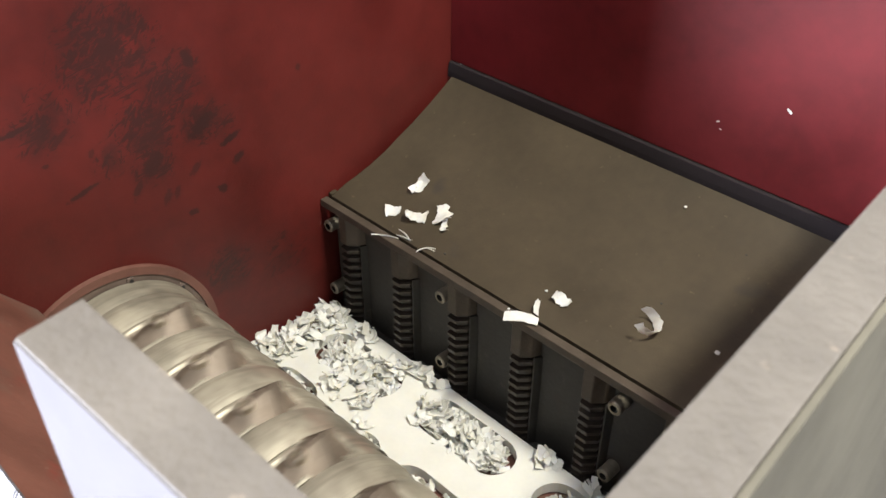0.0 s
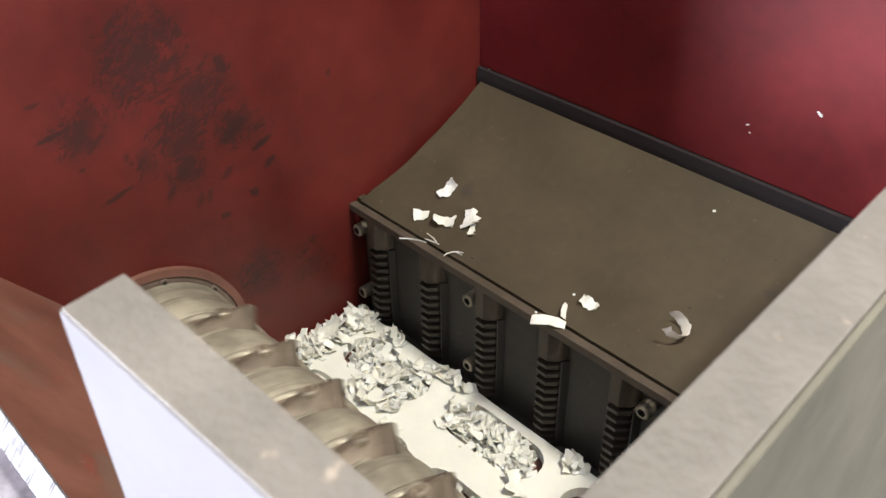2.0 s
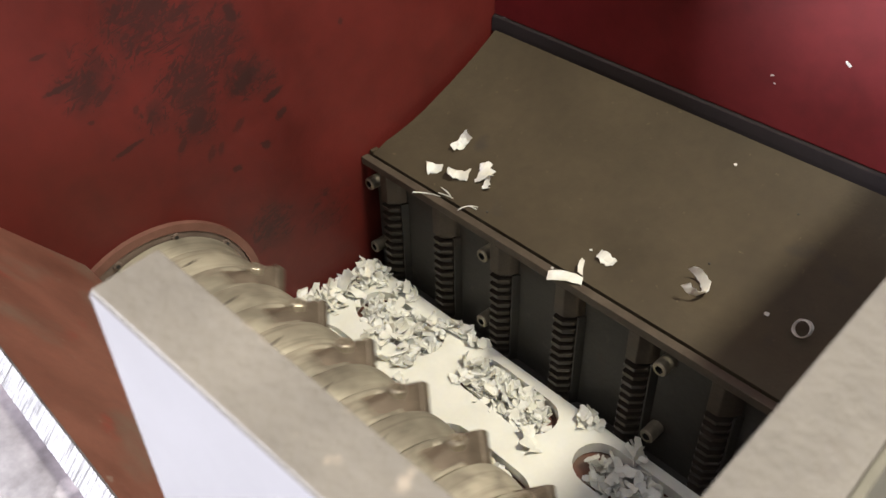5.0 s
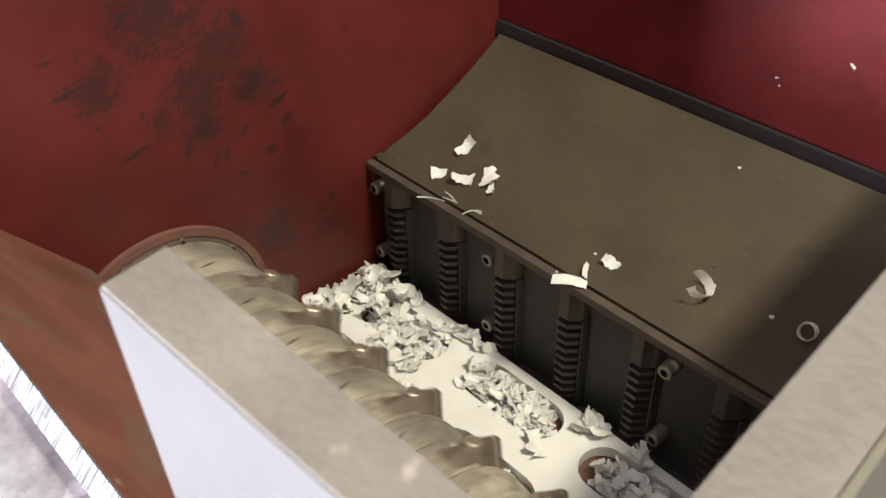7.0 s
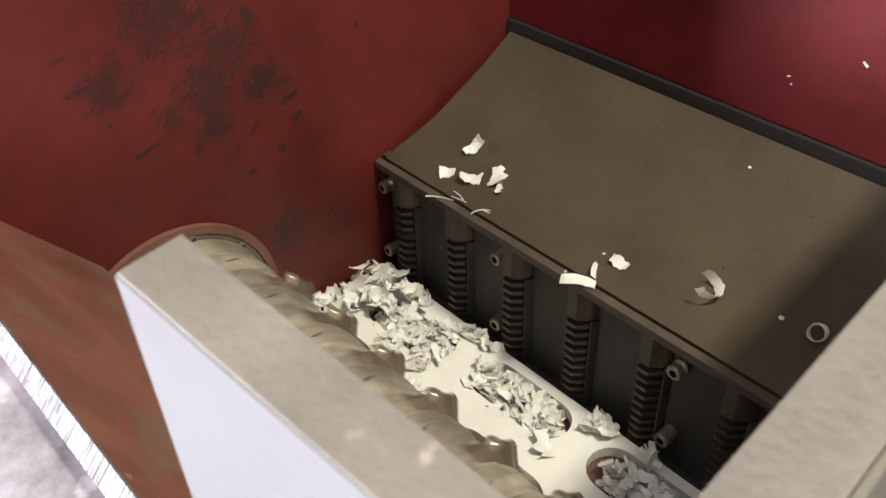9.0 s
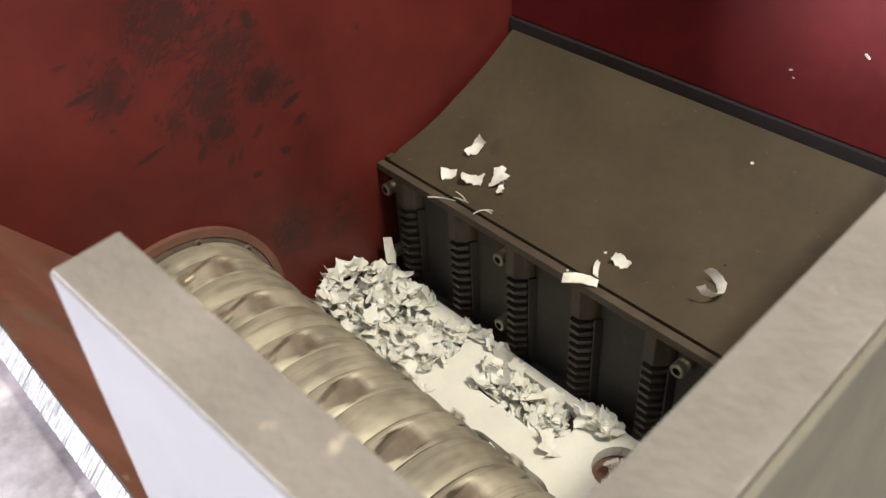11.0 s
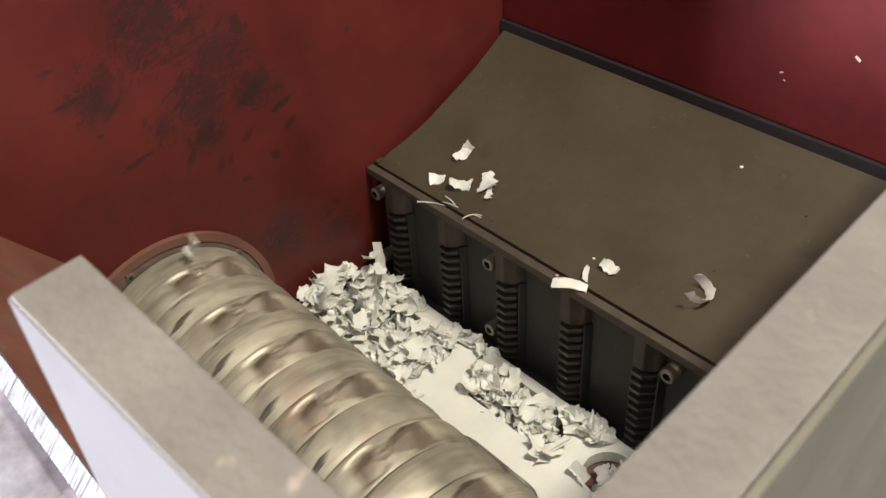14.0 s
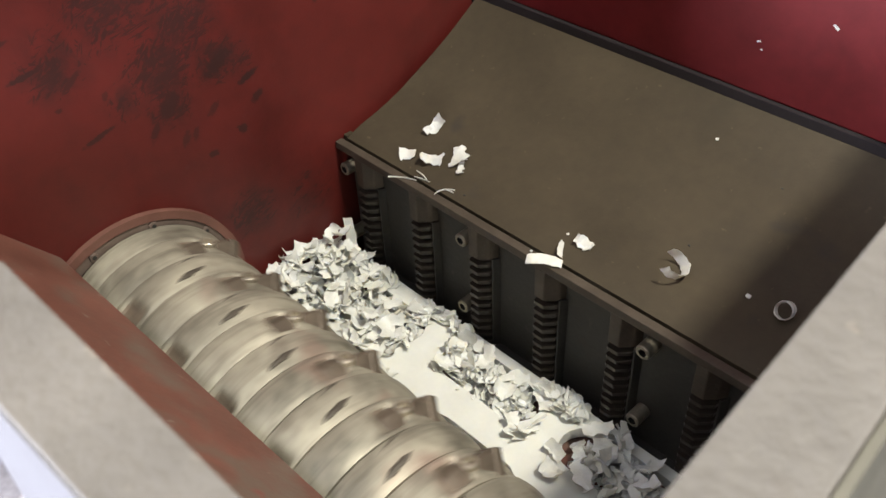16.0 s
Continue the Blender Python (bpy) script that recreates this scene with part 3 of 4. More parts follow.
def knife(x, deg, parent, tall):
    """A square plate knife set corner outwards, bolted to a roof-shaped holder behind it."""
    turn = Matrix.Rotation(radians(deg), 4, "X")
    s = 0.0255
    c = 0.1030 if tall else 0.0960
    # leading side is towards smaller angle
    bm = bmesh.new()
    front = [(c - s, 0), (c, s), (c + s, 0), (c, -s)]
    a = [bm.verts.new((x + q, r, -0.007)) for r, q in front]
    b = [bm.verts.new((x + q, r, 0.006)) for r, q in front]
    bm.faces.new(a)
    bm.faces.new(b)
    for k in range(4):
        bm.faces.new((a[k], a[(k + 1) % 4], b[(k + 1) % 4], b[k]))
    bmesh.ops.bevel(bm, geom=list(bm.edges), offset=0.0008, segments=1, affect="EDGES")
    bm.transform(turn)
    part("knife", bm, BLOCK, parent, "square steel knife set corner outwards")
    # holder: a roof that sinks back into the drum
    bm = bmesh.new()
    rows = []
    for t, low, eave, ridge, wl, we in ((0.0064, 0.078, c + 0.001, c + 0.0226, 0.0205, 0.0222), (0.016, 0.078, c - 0.001, c + 0.0190, 0.0200, 0.0212),
                                        (0.030, 0.076, c - 0.004, c + 0.0095, 0.0185, 0.0188), (0.042, 0.072, 0.093, 0.1035, 0.0160, 0.0155), (0.056, 0.068, 0.084, 0.0910, 0.0130, 0.0120)):
        rows.append([bm.verts.new((x + q, r, t)) for r, q in ((low, -wl), (eave, -we), (ridge - 0.0015, -0.0025), (ridge - 0.0015, 0.0025), (eave, we), (low, wl))])
    for p, q in zip(rows, rows[1:]):
        for k in range(6):
            bm.faces.new((p[k], p[(k + 1) % 6], q[(k + 1) % 6], q[k]))
    bm.faces.new(rows[0])
    bm.faces.new(rows[-1][::-1])
    bm.transform(turn)
    holder = part("knife_holder", bm, BLOCK, parent, "worn brown steel knife holder", smooth=True)
    # bolt head set slantwise into the hollow behind the holder
    bm = bmesh.new()
    loops = []
    for h, rr in ((-0.012, 0.0080), (0.0030, 0.0080), (0.0042, 0.0070), (0.0042, 0.0046), (-0.0020, 0.0043)):
        loops.append([bm.verts.new((x + rr * math.cos(math.pi * j / 9), rr * math.sin(math.pi * j / 9), h)) for j in range(18)])
    for p, q in zip(loops, loops[1:]):
        for j in range(18):
            bm.faces.new((p[j], p[(j + 1) % 18], q[(j + 1) % 18], q[j]))
    bm.faces.new(loops[-1])
    bm.transform(turn @ Matrix.Translation((0, c + 0.0080, 0.0320)) @ Matrix.Rotation(radians(-55), 4, "X"))
    part("bolt", bm, KNIFE, holder, "bright round bolt head", smooth=True)
    # tapered dark strip, slightly proud of the drum, as a gash far behind the knife of the next row
    for off, a0, a1, w in ((0.010, -37, -55, 0.0036), (-0.012, -44, -57, 0.0022)) if tall else ((0.004, -40, -52, 0.0024),):
        bm = bmesh.new()
        grid = []
        for i in range(11):
            a = radians(a0 + (a1 - a0) * i / 10)
            v = w * math.sin(math.pi * (0.04 + 0.92 * i / 10)) ** 0.8 * (1.0 + 0.25 * math.sin(5.0 * i + x * 90))
            grid.append([bm.verts.new((x + off + v * e - 0.006 * i / 10, q * math.cos(a), q * math.sin(a))) for e, q in ((-1, 0.1078), (0, 0.1086), (1, 0.1078), (1, 0.1), (-1, 0.1))])
        for p, q in zip(grid, grid[1:]):
            for j in range(5):
                bm.faces.new((p[j], p[(j + 1) % 5], q[(j + 1) % 5], q[j]))
        bm.faces.new(grid[0])
        bm.faces.new(grid[-1][::-1])
        bm.transform(turn)
        part("gash", bm, GASH_DARK, parent, "dark tapered gash mark on the drum")


ROTOR_THING = rotor()

# ---- white slotted plate ----
PLATE_Z = 1.025


def slotted_plate():
    holes = [slot(0.173, -0.056, 0.145, 0.062), slot(0.358, -0.045, 0.145, 0.060), slot(0.543, -0.046, 0.145, 0.062), slot(0.715, -0.046, 0.104, 0.06),
             slot(0.142, -0.150, 0.09, 0.060), slot(0.28, -0.152, 0.06, 0.058), slot(0.405, -0.150, 0.15, 0.066), slot(0.56, -0.150, 0.10, 0.066)]
    out = [(0.082, -0.215)]
    x = 0.082
    while x < 0.72:
        out += [(x + 0.02, -0.225), (x + 0.043, -0.205)]
        x += 0.043
    out += [(0.774, -0.215), (0.774, -0.0015), (0.076, -0.0015)]
    return thing("slotted_plate", plate_with_holes(out, holes, PLATE_Z - 0.016, PLATE_Z), PLASTIC,
                 "white plastic plate with round-ended slots, half shredded, between ram and rotor", "plastic plate")


PLATE_THING = slotted_plate()

# ---- plastic shavings ----
FED = []
RIDERS = []


def shaving(rng, length, width, curl, jag=0.25, thick=0.0009, nu=6, nv=3):
    """Vertices and faces of one torn, curled plastic flake round the origin."""
    ph, tw = rng.uniform(-1, 1), rng.uniform(-0.8, 0.8)
    edge0 = [rng.uniform(-jag, jag) for _ in range(nu + 1)]
    edge1 = [rng.uniform(-jag, jag) for _ in range(nu + 1)]
    wa = wb = 1.0
    if nu == 9:
        edge0 = [(a + b) * 0.5 for a, b in zip(edge0, edge0[1:] + edge0[:1])]
        edge1 = [(a + b) * 0.5 for a, b in zip(edge1, edge1[1:] + edge1[:1])]
        wa, wb = rng.uniform(0.55, 1.2), rng.uniform(0.55, 1.2)
    pts = []
    for i in range(nu + 1):
        u = i / nu - 0.5
        a = u * curl
        cx, cz = (math.sin(a) / curl, (1 - math.cos(a)) / curl) if abs(curl) > 0.05 else (u, 0)
        w = width * (1 - 0.5 * abs(u) ** 1.5) * (wa + (wb - wa) * i / nu)
        for j in range(nv + 1):
            v = j / nv - 0.5
            e = edge0[i] if j == 0 else edge1[i] if j == nv else 0
            y = w * (v + e * 0.6 * (1 if v > 0 else -1) * 0.5)
            z = length * cz + width * 0.22 * math.sin(3.1 * v + ph) * 0.5 + y * tw * u
            pts.append(Vector((length * cx + rng.uniform(-1, 1) * (0.03 if nu < 12 else 0.004) * length, y + rng.uniform(-1, 1) * 0.04 * width, z + rng.uniform(-1, 1) * (0.05 if nu < 12 else 0.02) * width)))
    n = len(pts)
    m = nv + 1
    verts = pts + [p + Vector((0, 0, -thick)) for p in pts]
    faces = []
    for i in range(nu):
        for j in range(nv):
            a, b, c, d = i * m + j, i * m + j + 1, (i + 1) * m + j + 1, (i + 1) * m + j
            faces.append((a, d, c, b))
            faces.append((a + n, b + n, c + n, d + n))
    rim = [i * m for i in range(nu + 1)] + [nu * m + j for j in range(1, m)] + [i * m + nv for i in range(nu - 1, -1, -1)] + [j for j in range(nv - 1, 0, -1)]
    for k in range(len(rim)):
        a, b = rim[k], rim[(k + 1) % len(rim)]
        faces.append((a, b, b + n, a + n))
    return verts, faces


def plastic_mesh(name, verts, faces):
    """A mesh of cut plastic with soft folds and crisp edges."""
    me = bpy.data.meshes.new(name)
    me.from_pydata(verts, [], faces)
    me.materials.append(PLASTIC_CUT)
    me.shade_smooth()
    me.set_sharp_from_angle(angle=radians(24))
    return me


def torn_piece(rng, size):
    """A flake, a narrow curled strip or a small crumb, at random."""
    kind = rng.random()
    if kind < 0.64:
        return shaving(rng, rng.uniform(*size), rng.uniform(0.007, 0.015), rng.choice((0.1, 0.2, 0.4, 0.8, 1.4, 2.2)), rng.uniform(0.4, 1.0))
    if kind < 0.86:
        return shaving(rng, rng.uniform(size[0] * 1.3, size[1] * 1.35), rng.uniform(0.004, 0.0085), rng.choice((0.4, 1.0, 1.8, 2.8, 4.2)), rng.uniform(0.2, 0.7), nu=9, nv=2)
    return shaving(rng, rng.uniform(0.005, 0.011), rng.uniform(0.004, 0.008), rng.choice((0.2, 0.8, 1.5)), rng.uniform(0.4, 1.0), nu=4, nv=2)


def random_turn(rng, flat=0.6):
    return Euler((rng.gauss(0, flat), rng.gauss(0, flat), rng.uniform(0, 6.28))).to_matrix().to_4x4()


def heap(name, label, spots, seed, size=(0.012, 0.028)):
    """A heap of shavings as one mesh. spots: (x, y, rx, ry, base z, height, count)."""
    rng = random.Random(seed)
    V, F = [], []
    for x, y, rx, ry, z, h, count in spots:
        for k in range(count):
            while True:
                a, b = rng.uniform(-1, 1), rng.uniform(-1, 1)
                if a * a + b * b < 1:
                    break
            lift = h * (1 - (a * a + b * b)) * rng.random() ** 0.7
            vs, fs = torn_piece(rng, size)
            m = Matrix.Translation((x + a * rx, y + b * ry, z + 0.003 + lift)) @ random_turn(rng, 0.50)
            vs = [m @ v for v in vs]
            low = min(v.z for v in vs)
            if low < z + 0.0004:
                vs = [v + Vector((0, 0, z + 0.0004 - low)) for v in vs]
            vs = [Vector((max(v.x, WALL_X + 0.001), min(v.y, -0.0015) if v.z < 1.18 else v.y, v.z)) for v in vs]
            o = len(V)
            V += vs
            F += [tuple(i + o for i in f) for f in fs]
    me = plastic_mesh(name, V, F)
    ob = tagged(new(name, me), label, "shavings", kind="stuff")
    FED.append(ob)
    return ob


P = PLATE_Z
heap("shavings_heap", "heap of torn white plastic shavings against the red wall",
     [(0.078, -0.070, 0.026, 0.068, P - 0.004, 0.022, 95), (0.064, -0.135, 0.018, 0.036, P - 0.006, 0.025, 66), (0.078, -0.018, 0.022, 0.016, P, 0.016, 26), (0.062, -0.172, 0.014, 0.026, P - 0.006, 0.026, 26)], 11, (0.014, 0.032))
heap("shavings_in_slot", "curled white plastic shavings filling a slot of the plate",
     [(0.173, -0.056, 0.066, 0.029, P - 0.015, 0.006, 110), (0.178, -0.058, 0.062, 0.030, P - 0.012, 0.018, 90), (0.20, -0.095, 0.04, 0.028, P, 0.008, 16), (0.235, -0.03, 0.03, 0.02, P, 0.012, 12)], 12)
heap("shavings_in_slot", "curled white plastic shavings filling a slot of the plate",
     [(0.358, -0.045, 0.066, 0.028, P - 0.015, 0.006, 110), (0.352, -0.047, 0.066, 0.027, P - 0.012, 0.018, 95), (0.31, -0.05, 0.03, 0.025, P, 0.01, 14)], 13)
heap("shavings_in_slot", "curled white plastic shavings filling a slot of the plate",
     [(0.545, -0.048, 0.062, 0.026, P - 0.015, 0.012, 90), (0.545, -0.048, 0.058, 0.026, P - 0.008, 0.026, 60), (0.60, -0.07, 0.05, 0.04, P, 0.02, 40), (0.66, -0.09, 0.06, 0.05, P, 0.03, 40)], 14)
heap("shavings_in_slot", "curled white plastic shavings lying in a slot near the rotor",
     [(0.142, -0.146, 0.036, 0.026, P - 0.014, 0.016, 48), (0.405, -0.150, 0.062, 0.030, P - 0.015, 0.006, 60), (0.56, -0.150, 0.044, 0.030, P - 0.015, 0.006, 40), (0.275, -0.145, 0.02, 0.02, P - 0.012, 0.014, 22), (0.40, -0.145, 0.05, 0.022, P - 0.014, 0.012, 46), (0.55, -0.145, 0.04, 0.022, P - 0.014, 0.012, 34)], 15)
heap("loose_shavings", "loose white plastic shavings along the foot of the ram",
     [(0.135, -0.010, 0.02, 0.008, P, 0.012, 12), (0.255, -0.010, 0.03, 0.008, P, 0.012, 12), (0.452, -0.010, 0.014, 0.007, P, 0.022, 9), (0.520, -0.010, 0.010, 0.007, P, 0.030, 5), (0.25, -0.105, 0.03, 0.02, P, 0.004, 6)], 16)

# ---- single flakes on the ram ----
def flake(name, label, x, y, length, width, curl, turn, seed, tilt=(0, 0), flip=False, thick=0.0009, jag=0.35, nu=8, nv=3):
    rng = random.Random(seed)
    vs, fs = shaving(rng, length, width, curl, jag, thick, nu, nv)
    m = Euler((radians(tilt[0]) + (math.pi if flip else 0), radians(tilt[1]), radians(turn))).to_matrix()
    vs = [m @ v for v in vs]
    slope = (ram_height(y + 0.01) - ram_height(y - 0.01)) / 0.02 if y > 0.02 else 0
    gap = min(v.z - ram_height(max(0.0, y + v.y)) for v in vs)
    me = plastic_mesh(name, [v - Vector((0, 0, gap - 0.0003)) for v in vs], fs)
    ob = tagged(new(name, me), label, "shaving", "flakes on the ram")
    ob.location = (x, y, 0)
    RIDERS.append((ob, x, y))
    return ob



FL = "torn white plastic flake lying on the brown ram"
flake("plastic_flake", FL, 0.150, 0.0843, 0.030, 0.019, 1.5, 62, 21, (28, -34), jag=0.6, nu=9, nv=5)
flake("plastic_flake", FL, 0.151, 0.0363, 0.021, 0.015, 0.7, 42, 22, (8, -8), jag=0.6, nu=9, nv=4)
flake("plastic_flake", FL, 0.185, 0.0433, 0.030, 0.021, 1.5, 30, 23, (-10, 6), jag=1.0, nu=9, nv=5)
flake("plastic_flake", FL, 0.211, 0.0640, 0.030, 0.023, 1.2, -48, 24, (6, 10), jag=0.9, nu=9, nv=5)
flake("plastic_flake", FL, 0.224, 0.0520, 0.022, 0.013, 1.6, -52, 45, (-8, 10), jag=1.0, nu=9, nv=4)
flake("plastic_strip", "wide curled white plastic strip at the ram edge", 0.394, 0.0010, 0.039, 0.014, -0.7, 30, 46, (0, 0), jag=0.08, nu=12)
flake("plastic_strip", "thin upright white plastic strip on the brown ram", 0.399, 0.0210, 0.021, 0.007, 0.9, 122, 27, (34, -12), jag=0.4, nu=9, nv=4)
flake("plastic_flake", FL, 0.415, 0.0443, 0.023, 0.015, 1.7, 5, 28, (14, 12), jag=1.0, nu=9, nv=5)
flake("plastic_curl", "C-shaped curled white plastic shaving on the brown ram", 0.521, 0.0693, 0.064, 0.011, 4.1, 112, 29, (-58, 0), jag=0.7, nu=16, nv=4)
flake("plastic_ring", "white plastic ring curl in the shade on the ram", 0.618, 0.0773, 0.078, 0.0065, 9.0, -15, 31, (-42, 8), jag=0.06, nu=28, nv=3)
flake("plastic_crumb", "tiny white plastic crumb on the brown ram", 0.583, 0.0833, 0.005, 0.004, 0.5, 0, 33)
flake("plastic_crumb", "tiny white plastic crumb on the brown ram", 0.456, 0.2083, 0.0035, 0.0028, 0.5, 50, 34)
flake("plastic_crumb", "tiny white plastic crumb on the brown ram", 0.391, 0.0473, 0.003, 0.002, 0.5, 50, 35)
flake("plastic_crumb", "tiny white plastic crumb on the brown ram", 0.409, 0.0543, 0.003, 0.002, 0.5, 10, 39)
flake("plastic_crumb", "tiny white plastic crumb on the ram edge", 0.372, 0.006, 0.003, 0.002, 0.5, 10, 40)
flake("plastic_thread", "fine white plastic thread on the ram edge", 0.172, 0.0030, 0.036, 0.0016, 0.7, 30, 36, (80, 0), jag=0.1, nu=14, nv=1)
flake("plastic_thread", "fine white plastic thread on the ram edge", 0.191, 0.0180, 0.024, 0.0018, 0.5, -12, 37, (80, 0), jag=0.1, nu=10, nv=1)
flake("plastic_thread", "fine white plastic thread on the ram edge", 0.194, 0.0140, 0.022, 0.0016, 0.4, 12, 41, (80, 0), jag=0.1, nu=10, nv=1)
flake("plastic_thread", "fine white plastic thread on the ram edge", 0.230, 0.0143, 0.028, 0.0016, 1.8, 60, 38, (85, 0), jag=0.1, nu=14, nv=1)
flake("plastic_thread", "fine white plastic thread on the ram edge", 0.236, 0.0180, 0.012, 0.0014, 0.4, 10, 42, (85, 0), jag=0.1, nu=8, nv=1)
for x, y, r in ((0.255, 0.0233, 0.0016), (0.503, 0.1023, 0.0015), (0.330, 0.060, 0.0009), (0.545, 0.190, 0.0013)):
    bm = bmesh.new()
    bmesh.ops.create_icosphere(bm, subdivisions=1, radius=r)
    for v in bm.verts:
        v.co = Vector((v.co.x * 1.3, v.co.y, v.co.z * 0.6))
    ob = thing("grit", bm, SOCKET, "black crumb of grit on the brown ram", "grit", "grit on the ram")
    RIDERS.append((ob, x, y))
    ob.location = (x, y, ram_height(y) + r * 0.4)
for x, z, a, size in ((0.530, 1.418, 35, 0.007), (0.4565, 1.3785, -20, 0.004), (0.461, 1.3705, 10, 0.0025)):
    vs, fs = shaving(random.Random(int(x * 1000)), size, size * 0.4, 0.6)
    me = plastic_mesh("plastic_crumb", vs, fs)
    ob = tagged(new("plastic_crumb", me), "tiny white plastic crumb stuck on red back wall", "crumb", "crumbs on the back wall")
    ob.matrix_world = pose(x, BACK_Y - 0.0012, z, 90, a, 0)

# ---- shavings thrown over by the rotor, in the order in which they land ----
FLYERS = []


def thrown_shavings():
    rng = random.Random(77)
    meshes = []
    for k in range(26):
        if k % 6 < 5:
            vs, fs = shaving(rng, rng.uniform(0.020, 0.036), rng.uniform(0.012, 0.022), rng.choice((0.3, 0.6, 1.0, 1.6, 2.4)), rng.uniform(0.4, 1.0), nu=7, nv=4)
        else:
            vs, fs = shaving(rng, rng.uniform(0.026, 0.046), rng.uniform(0.004, 0.009), rng.choice((0.5, 1.0, 1.8, 3.0)), rng.uniform(0.2, 0.6), nu=9, nv=2)
        c = sum(vs, Vector()) / len(vs)
        me = plastic_mesh("flying_shaving", [v - c for v in vs], fs)
        meshes.append(me)
    # landing areas: (first time, last time, count, x, y, spread x, spread y, lowest lift, highest lift)
    plan = [(0.40, 0.45, 1, 0.085, -0.06, 0.01, 0.02, 0.03, 0.04), (0.52, 0.56, 1, 0.20, -0.10, 0.02, 0.02, 0.008, 0.01), (1.22, 1.24, 1, 0.42, -0.10, 0.01, 0.02, 0.008, 0.012), (2.94, 2.97, 1, 0.10, -0.03, 0.01, 0.01, 0.03, 0.04),
            (5.3, 7.2, 18, 0.10, -0.06, 0.045, 0.055, 0.018, 0.042), (7.42, 7.46, 1, 0.08, -0.06, 0.01, 0.02, 0.04, 0.05), (7.44, 7.48, 1, 0.25, -0.06, 0.01, 0.02, 0.01, 0.02),
            (8.32, 8.40, 3, 0.095, -0.06, 0.03, 0.03, 0.03, 0.05), (8.44, 8.49, 2, 0.13, -0.07, 0.03, 0.03, 0.02, 0.04), (9.30, 9.34, 1, 0.30, -0.06, 0.02, 0.02, 0.01, 0.02),
            (9.4, 11.2, 26, 0.095, -0.075, 0.045, 0.060, 0.020, 0.055), (9.4, 11.2, 20, 0.075, -0.125, 0.025, 0.032, 0.024, 0.065), (9.4, 11.2, 18, 0.068, -0.095, 0.016, 0.04, 0.045, 0.078), (9.4, 11.2, 30, 0.17, -0.07, 0.07, 0.050, 0.010, 0.03),
            (9.4, 11.2, 12, 0.068, -0.165, 0.02, 0.03, 0.015, 0.04), (9.4, 11.2, 8, 0.245, -0.022, 0.035, 0.014, 0.006, 0.018), (9.4, 11.2, 14, 0.345, -0.048, 0.05, 0.03, 0.006, 0.02),
            (5.6, 7.2, 5, 0.445, -0.014, 0.025, 0.010, 0.006, 0.02), (9.4, 11.2, 9, 0.445, -0.018, 0.03, 0.012, 0.008, 0.026),
            (11.70, 11.74, 2, 0.44, -0.06, 0.02, 0.02, 0.012, 0.02), (12.2, 12.25, 1, 0.14, -0.07, 0.02, 0.02, 0.03, 0.04), (14.04, 14.06, 1, 0.12, -0.10, 0.01, 0.02, 0.03, 0.04), (14.19, 14.21, 1, 0.085, -0.07, 0.01, 0.02, 0.04, 0.06), (14.4, 14.45, 1, 0.075, -0.06, 0.01, 0.02, 0.04, 0.06),
            (14.9, 14.95, 1, 0.09, -0.05, 0.01, 0.02, 0.04, 0.06), (15.59, 15.61, 1, 0.10, -0.07, 0.01, 0.02, 0.04, 0.06), (15.70, 15.72, 1, 0.08, -0.08, 0.01, 0.02, 0.04, 0.06), (15.2, 15.5, 4, 0.53, -0.05, 0.04, 0.03, 0.008, 0.025),
            (12.6, 15.7, 26, 0.545, -0.060, 0.065, 0.045, 0.010, 0.042), (12.8, 15.4, 6, 0.44, -0.016, 0.03, 0.012, 0.008, 0.020), (13.2, 15.8, 12, 0.085, -0.055, 0.035, 0.040, 0.045, 0.075)]
    n = 0
    for t0, t1, count, x, y, sx, sy, l0, l1 in plan:
        for k in range(count):
            ob = tagged(new("flying_shaving", meshes[n % len(meshes)]), "white plastic shaving thrown over by the rotor", "shaving", "thrown shavings")
            land = t0 + (t1 - t0) * (k + rng.random()) / count
            if t1 - t0 > 1:
                # bursts, twice a second
                land = math.floor(land * 2) / 2 + 0.31 + 0.18 * (land * 2 % 1)
            px, py = x + rng.uniform(-1, 1) * sx, y + rng.uniform(-1, 1) * sy
            r = 1 - min(1, math.hypot((px - x) / sx, (py - y) / sy)) * 0.7
            pz = PLATE_Z + l0 + (l1 - l0) * r * rng.random()
            px = max(px, WALL_X + 0.018)
            py = min(py, -0.016)
            rest = Euler((rng.gauss(0, 0.45), rng.gauss(0, 0.45), rng.uniform(0, 6.28)))
            FLYERS.append((ob, land, (px, py, pz), rest, rng.uniform(-200, 200), rng.uniform(0.02, 0.10)))
            n += 1
    # one strip that comes to rest on end at the back of the heap
    vs, fs = shaving(rng, 0.038, 0.014, 0.3, 0.1)
    me = plastic_mesh("plastic_strip", vs, fs)
    ob = tagged(new("plastic_strip", me), "white plastic strip standing on end in the heap", "shaving", "thrown shavings")
    FLYERS.append((ob, 10.9, (0.072, -0.014, 1.075), Euler((0.1, 1.2, -0.5)), 90, 0.05))


thrown_shavings()

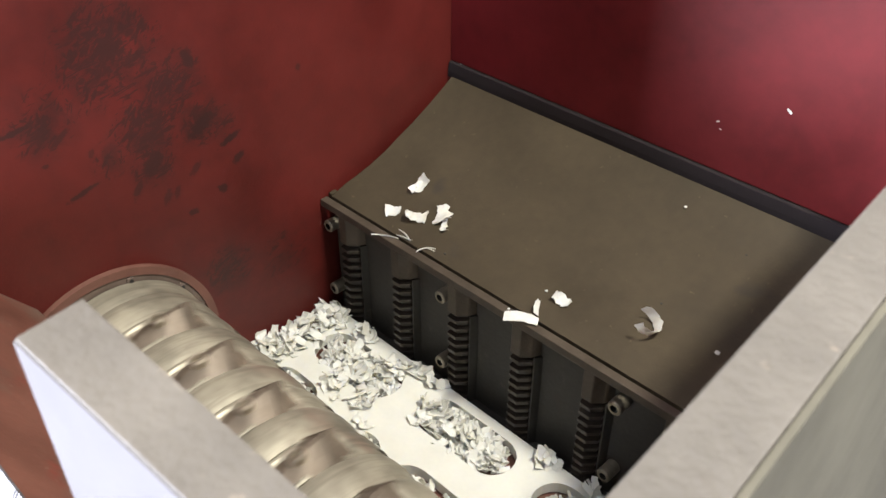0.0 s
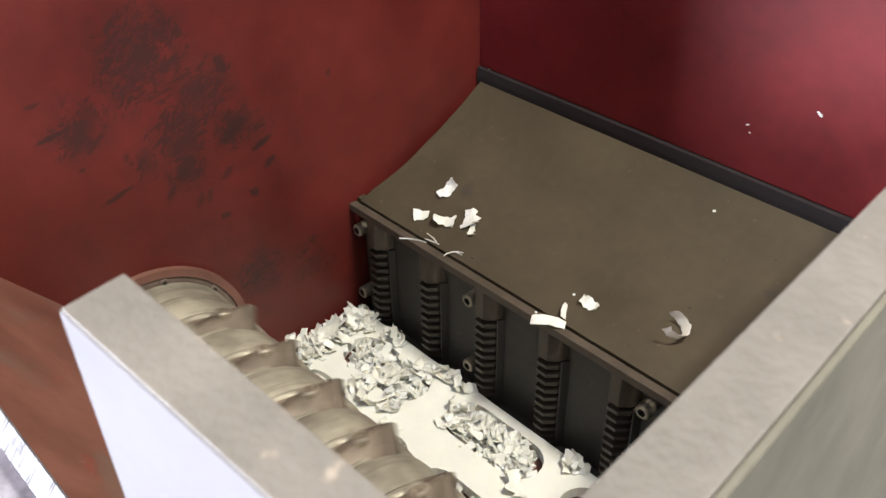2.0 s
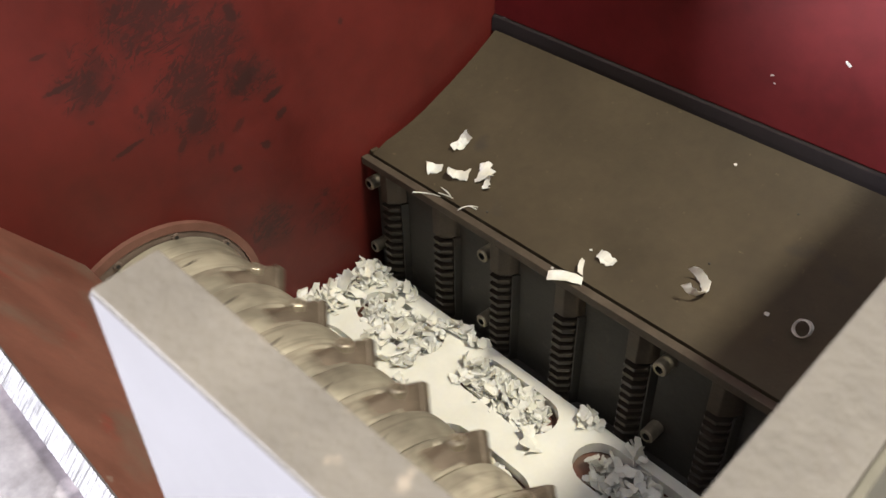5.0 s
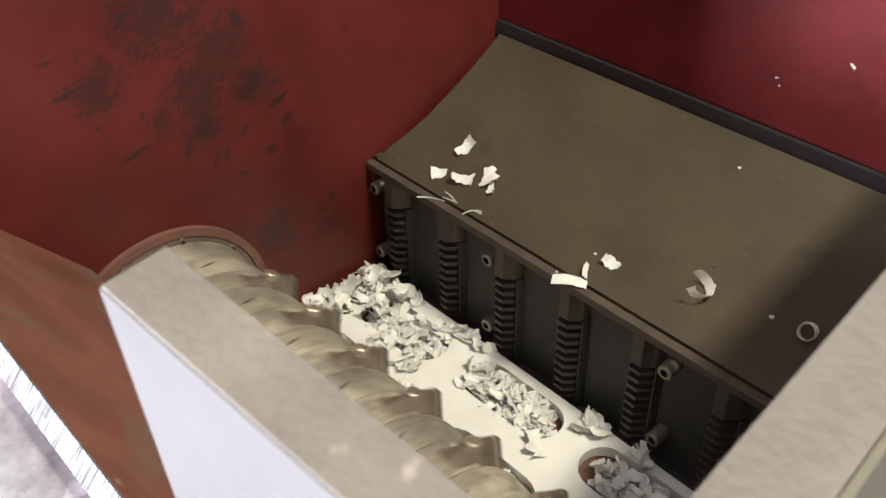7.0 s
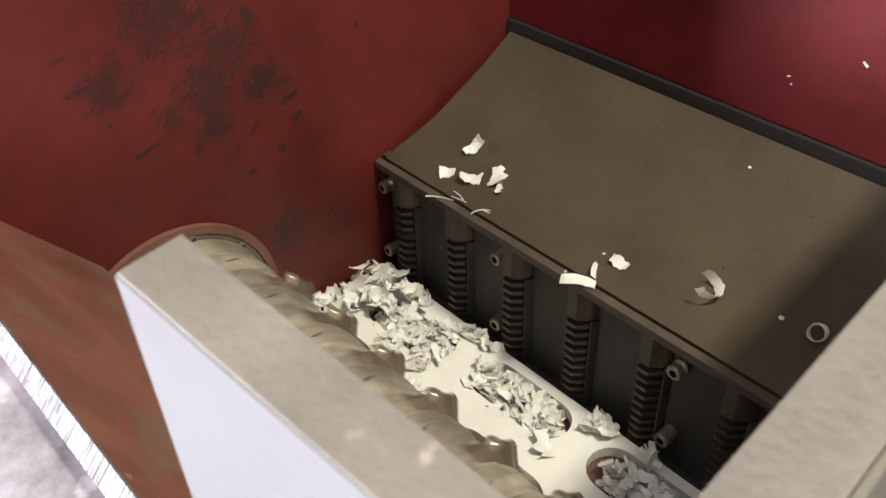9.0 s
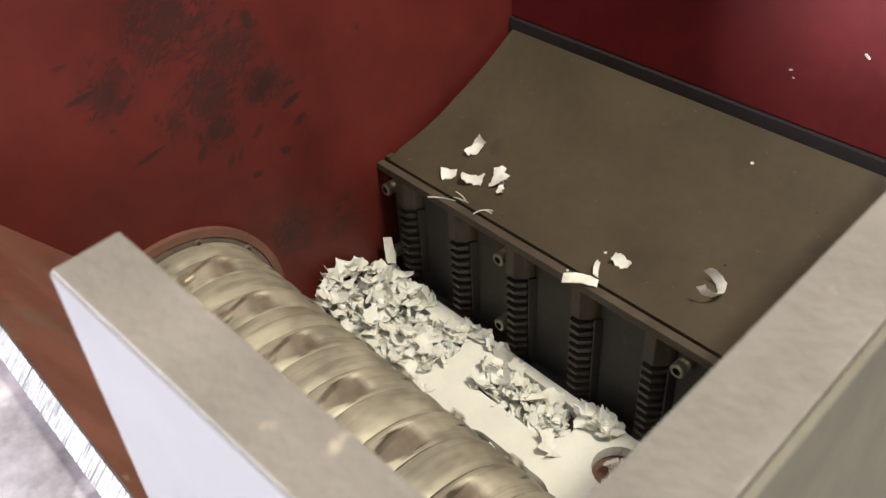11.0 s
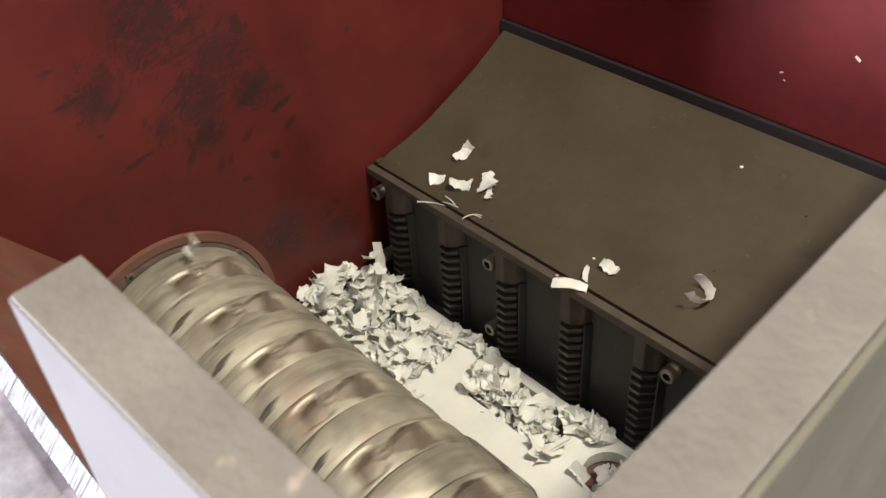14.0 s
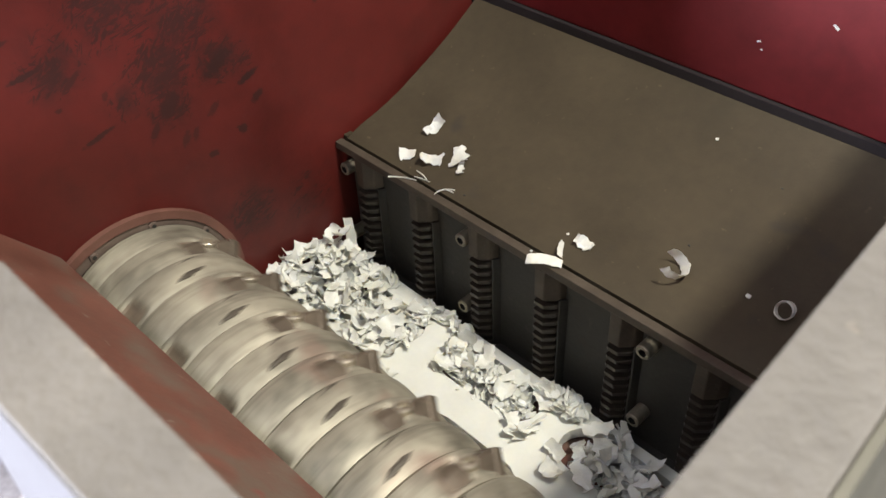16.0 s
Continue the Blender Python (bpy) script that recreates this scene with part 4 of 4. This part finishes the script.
def motions():
    """Everything that moves besides the camera: the rotor turns about two times a second and throws shavings onto the plate."""
    # the ram creeps forward and pushes the plate with all that lies on it
    feed = [(0, 0.0017), (3.5, 0.0002), (5, -0.0003), (9, -0.0043), (12.5, -0.0083), (16, -0.0121)]

    def fed(t):
        return float(np.interp(t, [k for k, _ in feed], [v for _, v in feed]))
    for ob in [RAM_THING, PLATE_THING] + FED:
        walk(ob, [(t, pose(0, v, 0)) for t, v in feed])
    for ob, x, y in RIDERS:
        rows, lift = [], ob.location.z
        for t, v in feed:
            slip = -0.0045 * max(0.0, (t - 8) / 8) if y > 0.03 and y < 0.15 else 0.0
            rows.append((t, pose(x, y + v + slip, lift + ram_height(y + slip) - ram_height(y))))
        walk(ob, rows)
    # two turns a second, less or more a few degrees with the load
    lag = [(0, -16), (1, -24), (2, -36), (2.5, -43), (3, -48), (3.5, -51), (4, -50), (5, -49), (7.5, -58), (8, -62), (8.5, -64), (9, -66), (11.5, -102), (12.5, -100), (13.5, -104), (14, -109), (14.5, -115), (15, -124), (15.5, -130), (16, -137)]
    rows = []
    for f in range(0, 481):
        t = f / 30
        rows.append((t, pose(0, AXIS_Y, AXIS_Z, -720 * t + float(np.interp(t, [k for k, _ in lag], [v for _, v in lag])))))
    walk(ROTOR_THING, rows)
    for ob, land, place, rest, spin, up in FLYERS:
        px, py, pz = place
        py += fed(land)
        r = 0.138

        def at(x, y, z, turns):
            return Matrix.Translation((x, y, z)) @ Matrix.Rotation(radians(spin * turns), 4, "X") @ rest.to_matrix().to_4x4()
        rows = [(0.0, at(px, AXIS_Y, AXIS_Z - r, 1.0))]
        carry = land - 0.40
        if carry > 0.05:
            rows.append((carry, at(px, AXIS_Y, AXIS_Z - r, 1.0)))
        # carried round by the rotor, then thrown
        for k, a in enumerate((-135, -180, 135, 100, 65)):
            t = carry + 0.045 * (k + 1)
            if t > 0.01:
                rows.append((t, at(px, AXIS_Y + r * math.cos(radians(a)), AXIS_Z + r * math.sin(radians(a)), 1.0 - 0.12 * k)))
        y0, z0 = AXIS_Y + r * math.cos(radians(65)), AXIS_Z + r * math.sin(radians(65))
        for k in (1, 2, 3):
            u = k / 4
            t = carry + 0.225 + 0.175 * u
            rows.append((t, at(px, y0 + (py - y0) * u, z0 + (pz - z0) * u + up * 4 * u * (1 - u), 0.5 * (1 - u))))
        rows.append((land, at(px, py, pz, 0)))
        rows += [(t, at(px, py + fed(t) - fed(land), pz, 0)) for t, _ in feed if t > land + 0.02]
        walk(ob, rows)


motions()
